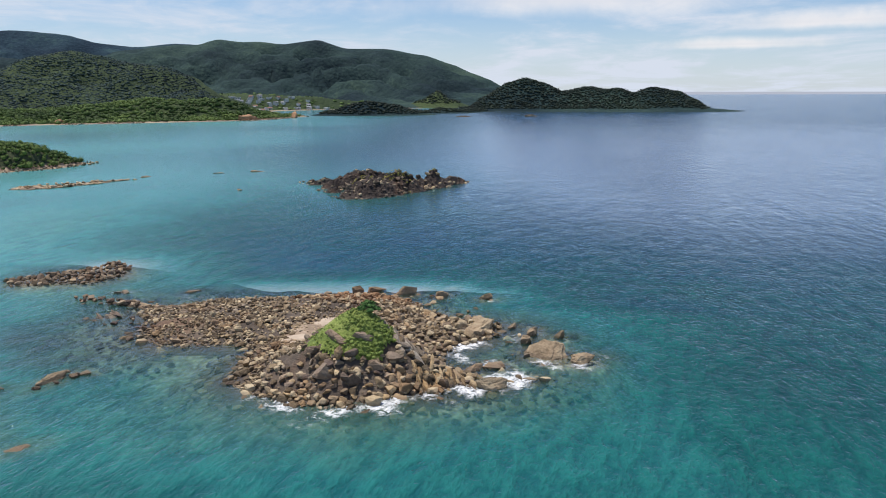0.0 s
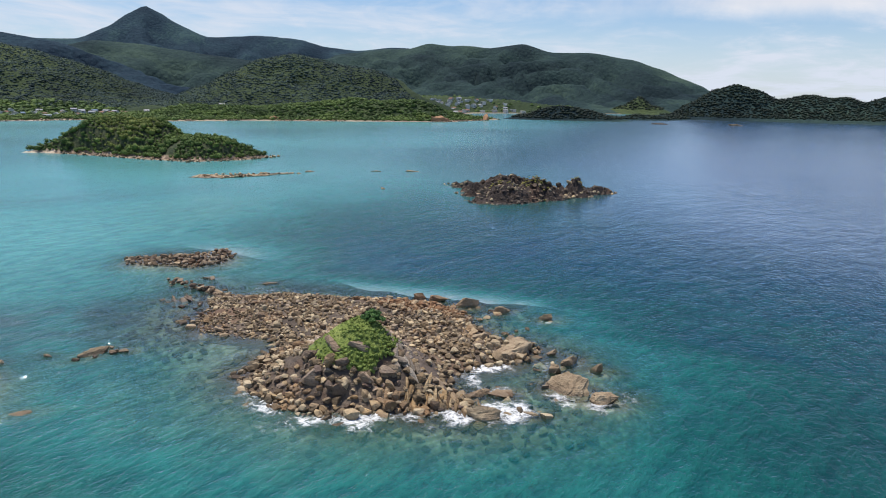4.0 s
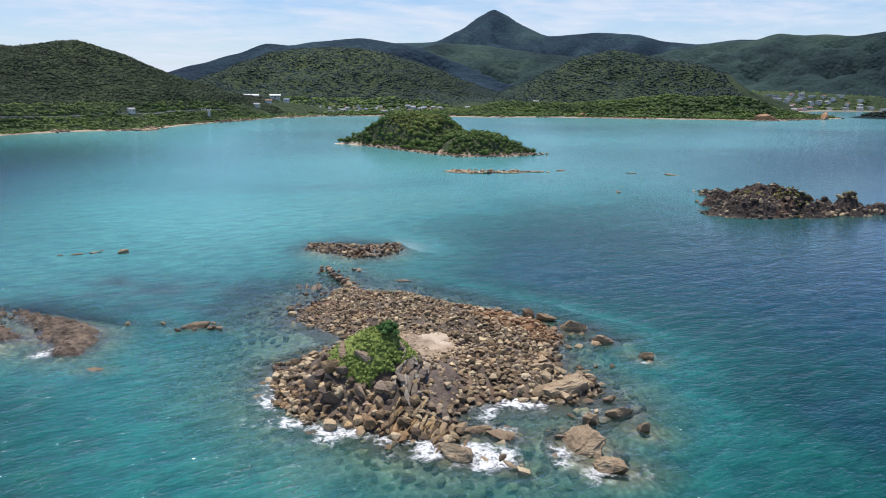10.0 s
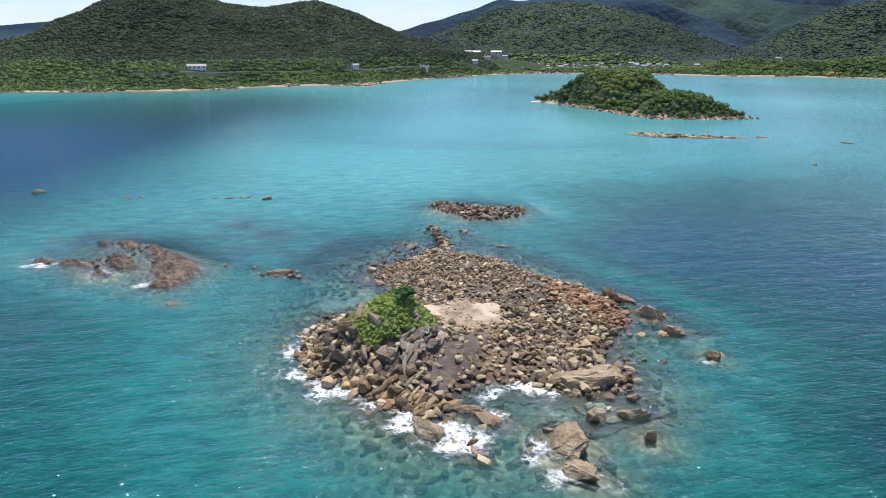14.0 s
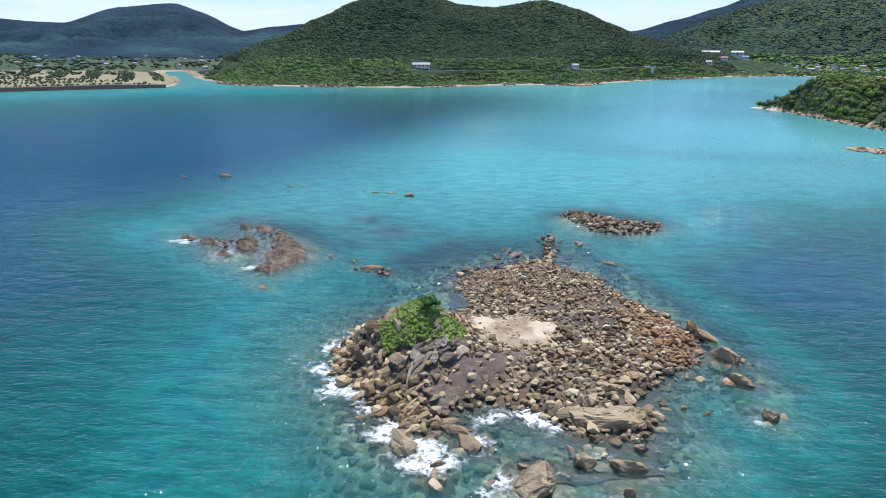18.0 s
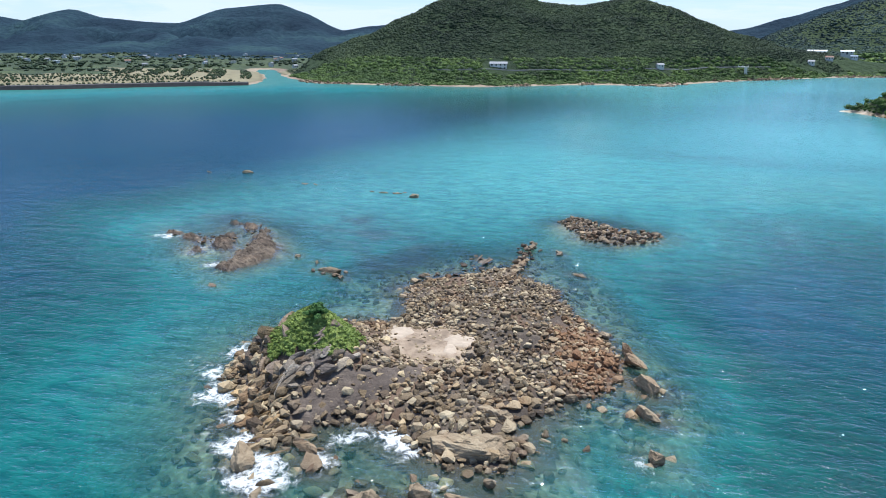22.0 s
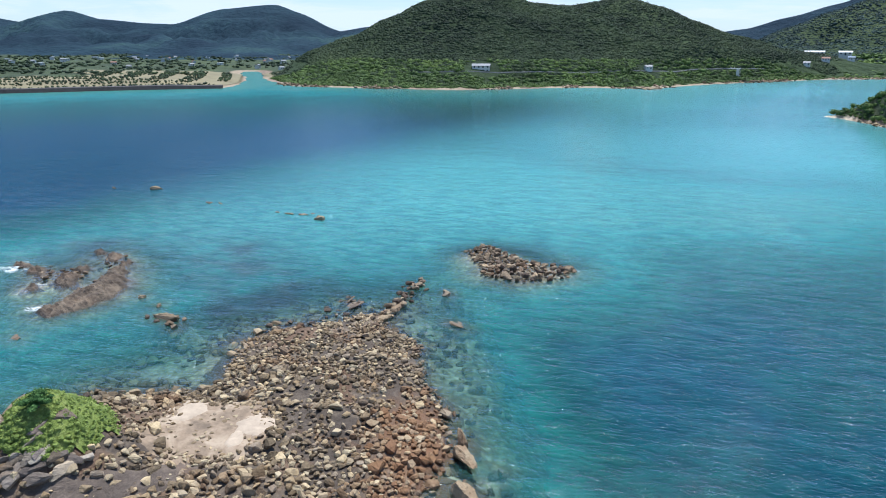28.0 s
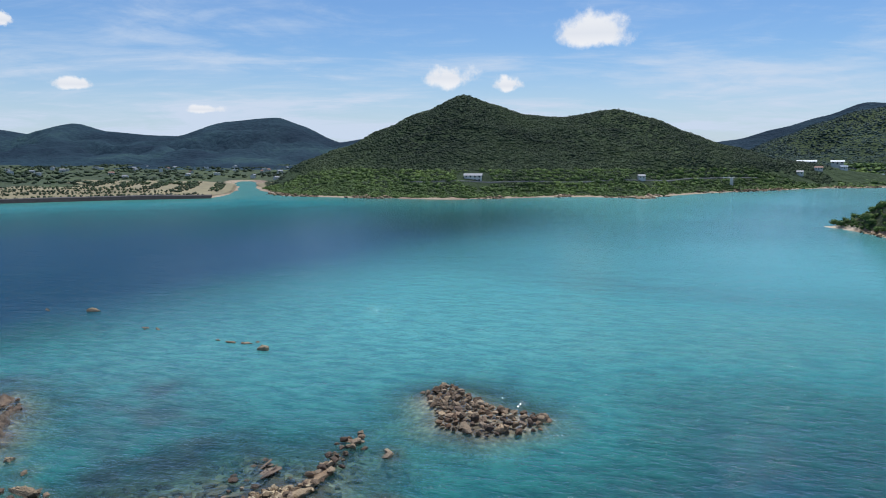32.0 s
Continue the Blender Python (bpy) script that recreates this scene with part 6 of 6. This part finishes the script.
def house(w, d, h, rise, roof_mat, label, storeys=1, flat=False, wall_mat=None, title="house"):
    """A house with its long side along x: walls, roof with eaves, windows and a door on the long sides."""
    ob = thing(title, 0, 0, 0, 0, label, title.split("_")[-1])
    bm = bmesh.new()
    box(bm, -w / 2, -d / 2, -3.5, w / 2, d / 2, h)
    part("wall", bm, wall_mat or WALL, ob)
    bm = bmesh.new()
    e = 0.6
    if flat:
        box(bm, -w / 2 - e, -d / 2 - e, h + 0.004, w / 2 + e, d / 2 + e, h + 0.4)
    else:
        a = [bm.verts.new(p) for p in ((-w / 2 - e, -d / 2 - e, h - 0.15), (w / 2 + e, -d / 2 - e, h - 0.15), (w / 2 + e, 0, h + rise), (-w / 2 - e, 0, h + rise), (w / 2 + e, d / 2 + e, h - 0.15), (-w / 2 - e, d / 2 + e, h - 0.15))]
        lo = [bm.verts.new((v.co.x, v.co.y, v.co.z - 0.2)) for v in a]
        for f in ((0, 1, 2, 3), (3, 2, 4, 5)):
            bm.faces.new([a[i] for i in f])
            bm.faces.new([lo[i] for i in reversed(f)])
        for i, j in ((0, 1), (1, 2), (2, 4), (4, 5), (5, 3), (3, 0)):
            bm.faces.new((a[i], lo[i], lo[j], a[j]))
        for x in (-w / 2, w / 2):
            bm2 = bmesh.new()
            lo_, hi_ = [[bm2.verts.new(p) for p in ((q, -d / 2, h), (q, d / 2, h), (q, 0, h + rise - 0.2))] for q in (x - 0.06, x + 0.06)]
            bm2.faces.new(hi_)
            bm2.faces.new(lo_[::-1])
            for i in range(3):
                bm2.faces.new((lo_[i], lo_[(i + 1) % 3], hi_[(i + 1) % 3], hi_[i]))
            part("gable", bm2, wall_mat or WALL, ob)
    part("roof", bm, roof_mat, ob)
    n = max(int(w / 3.2), 2)
    for s in range(storeys):
        z = 1.0 + s * (h / storeys)
        for side in (-1, 1):
            for i in range(n):
                x = -w / 2 + (i + 0.5) * w / n
                bm = bmesh.new()
                door = s == 0 and i == n // 2
                box(bm, x - 0.7, side * d / 2 - 0.05, 0.0 if door else z, x + 0.7, side * d / 2 + 0.05, z + 1.3)
                part("door" if door else "window", bm, GLASS, ob)
    return ob


KINDS = [house(9, 7, 3.2, 2.0, ROOF_GREY, "white-walled house with a grey tiled gable roof"), house(11, 7, 3.2, 2.0, ROOF_RED, "white-walled house with a brown tiled roof"),
         house(10, 8, 5.8, 1.6, ROOF_GREY, "two-storey white house with a grey roof", 2), house(12, 9, 3.6, 0, ROOF_WHITE, "low house with a flat pale roof", 1, True),
         house(10, 7, 3.4, 1.8, ROOF_BLUE, "small house with a blue metal roof")]
used = [False] * len(KINDS)


def place_house(n, x, y, turn, names, group, lift=0.0, size=0.55):
    z = float(land_height(np.array([x]), np.array([y]), names)[0]) + lift + 0.3
    m = pose(x, y, z - 0.9, 0, 0, turn) @ Matrix.Scale(size, 4)
    if used[n]:
        ob = copy_thing(KINDS[n], m)
    else:
        ob, used[n] = KINDS[n], True
    ob.matrix_basis = m
    return tagged(ob, group=group)


H_RNG = np.random.RandomState(61)
for x_, y_, g_ in spread(H_RNG, (-660, 440, -535, 620), 1500, 8.5, lambda a, b: (inside(a, b, COAST) > 26) & (inside(a, b, COAST) < 85))[:44]:
    place_house(H_RNG.choice([0, 1, 2, 3, 4]), x_, y_, H_RNG.uniform(0, 180), ("village_ridge", "shore_rise"), "houses of the beach village", 0.8)
for x_, y_, g_ in spread(H_RNG, (-420, 1000, -225, 1150), 1500, 11.0, lambda a, b: (inside(a, b, COAST) > 8) & (hill_height("town_slope", a, b) < 20))[:64]:
    place_house(H_RNG.choice([3, 2, 3, 0, 1]), x_, y_, H_RNG.uniform(0, 180), ("town_slope", "harbour_mountain"), "houses of the harbour town", 0.5, 0.7)
for x_, y_, g_ in spread(H_RNG, (-1000, -480, -690, -70), 500, 34.0, lambda a, b: fbm(a, b, 70, 2) > -0.1)[:34]:
    place_house(H_RNG.choice([0, 1, 2, 3, 3]), x_, y_, H_RNG.uniform(0, 180), (), "houses on the plain", 1.0)
for n_, x_, y_, t_ in ((0, -494, 231, 100), (1, -590, 402, 70), (4, -600, 428, 80), (0, -575, 380, 60), (3, -500, 640, 30), (2, -470, 668, 30), (0, -520, 610, 40), (3, -436, 700, 30)):
    place_house(n_, x_, y_, t_, ("house_hill", "shore_rise", "village_ridge"), "scattered shore houses", 1.6)
for n_, flag in enumerate(used):
    if not flag:
        place_house(n_, -620, 480 + n_ * 8, 30, ("village_ridge",), "houses of the beach village", 0.8)

villa = house(15, 9, 5.6, 1.6, ROOF_GREY, "large pale two-storey building on a terrace above the shore", 2, False, WALL, "hillside_villa")
villa.matrix_world = pose(-480, 112, 8.8, 0, 0, 84) @ Matrix.Scale(0.8, 4)
bm_ = bmesh.new()
box(bm_, -11, -7, -4.5, 11, 7, 0)
terrace = part("terrace", bm_, CONCRETE, villa, "pale retaining terrace")
terrace.location = (0, 0, -0.8)
for x_, y_, w_ in ((-691, 440, 17), (-676, 462, 11)):
    barn = house(w_, 6, 2.8, 1.2, ROOF_WHITE, "long white farm shed with a pale metal roof", 1, False, WALL, "farm_shed")
    barn.matrix_world = pose(x_, y_, 15.5, 0, 0, 62)


def stair_tower():
    ob = thing("stair_tower", -522, 305, 0, 70, "white concrete stair tower on the shore below the road", "tower")
    bm = bmesh.new()
    box(bm, -1.0, -1.0, -0.6, 1.0, 1.0, 9.0)
    part("shaft", bm, WALL, ob)
    bm = bmesh.new()
    box(bm, -6.0, -1.3, 9.004, 2.0, 1.3, 9.6)
    part("walkway", bm, WALL, ob)
    for x in (-5.5, -2.5, 1.7):
        bm = bmesh.new()
        box(bm, x - 0.12, -1.2, 9.604, x + 0.12, 1.2, 10.7)
        part("railing_post", bm, WALL, ob)
    for i in range(5):
        bm = bmesh.new()
        box(bm, 1.004, -1.4, 0.6 + i * 1.7, 2.0, 1.4, 0.9 + i * 1.7)
        part("landing", bm, CONCRETE, ob)


stair_tower()
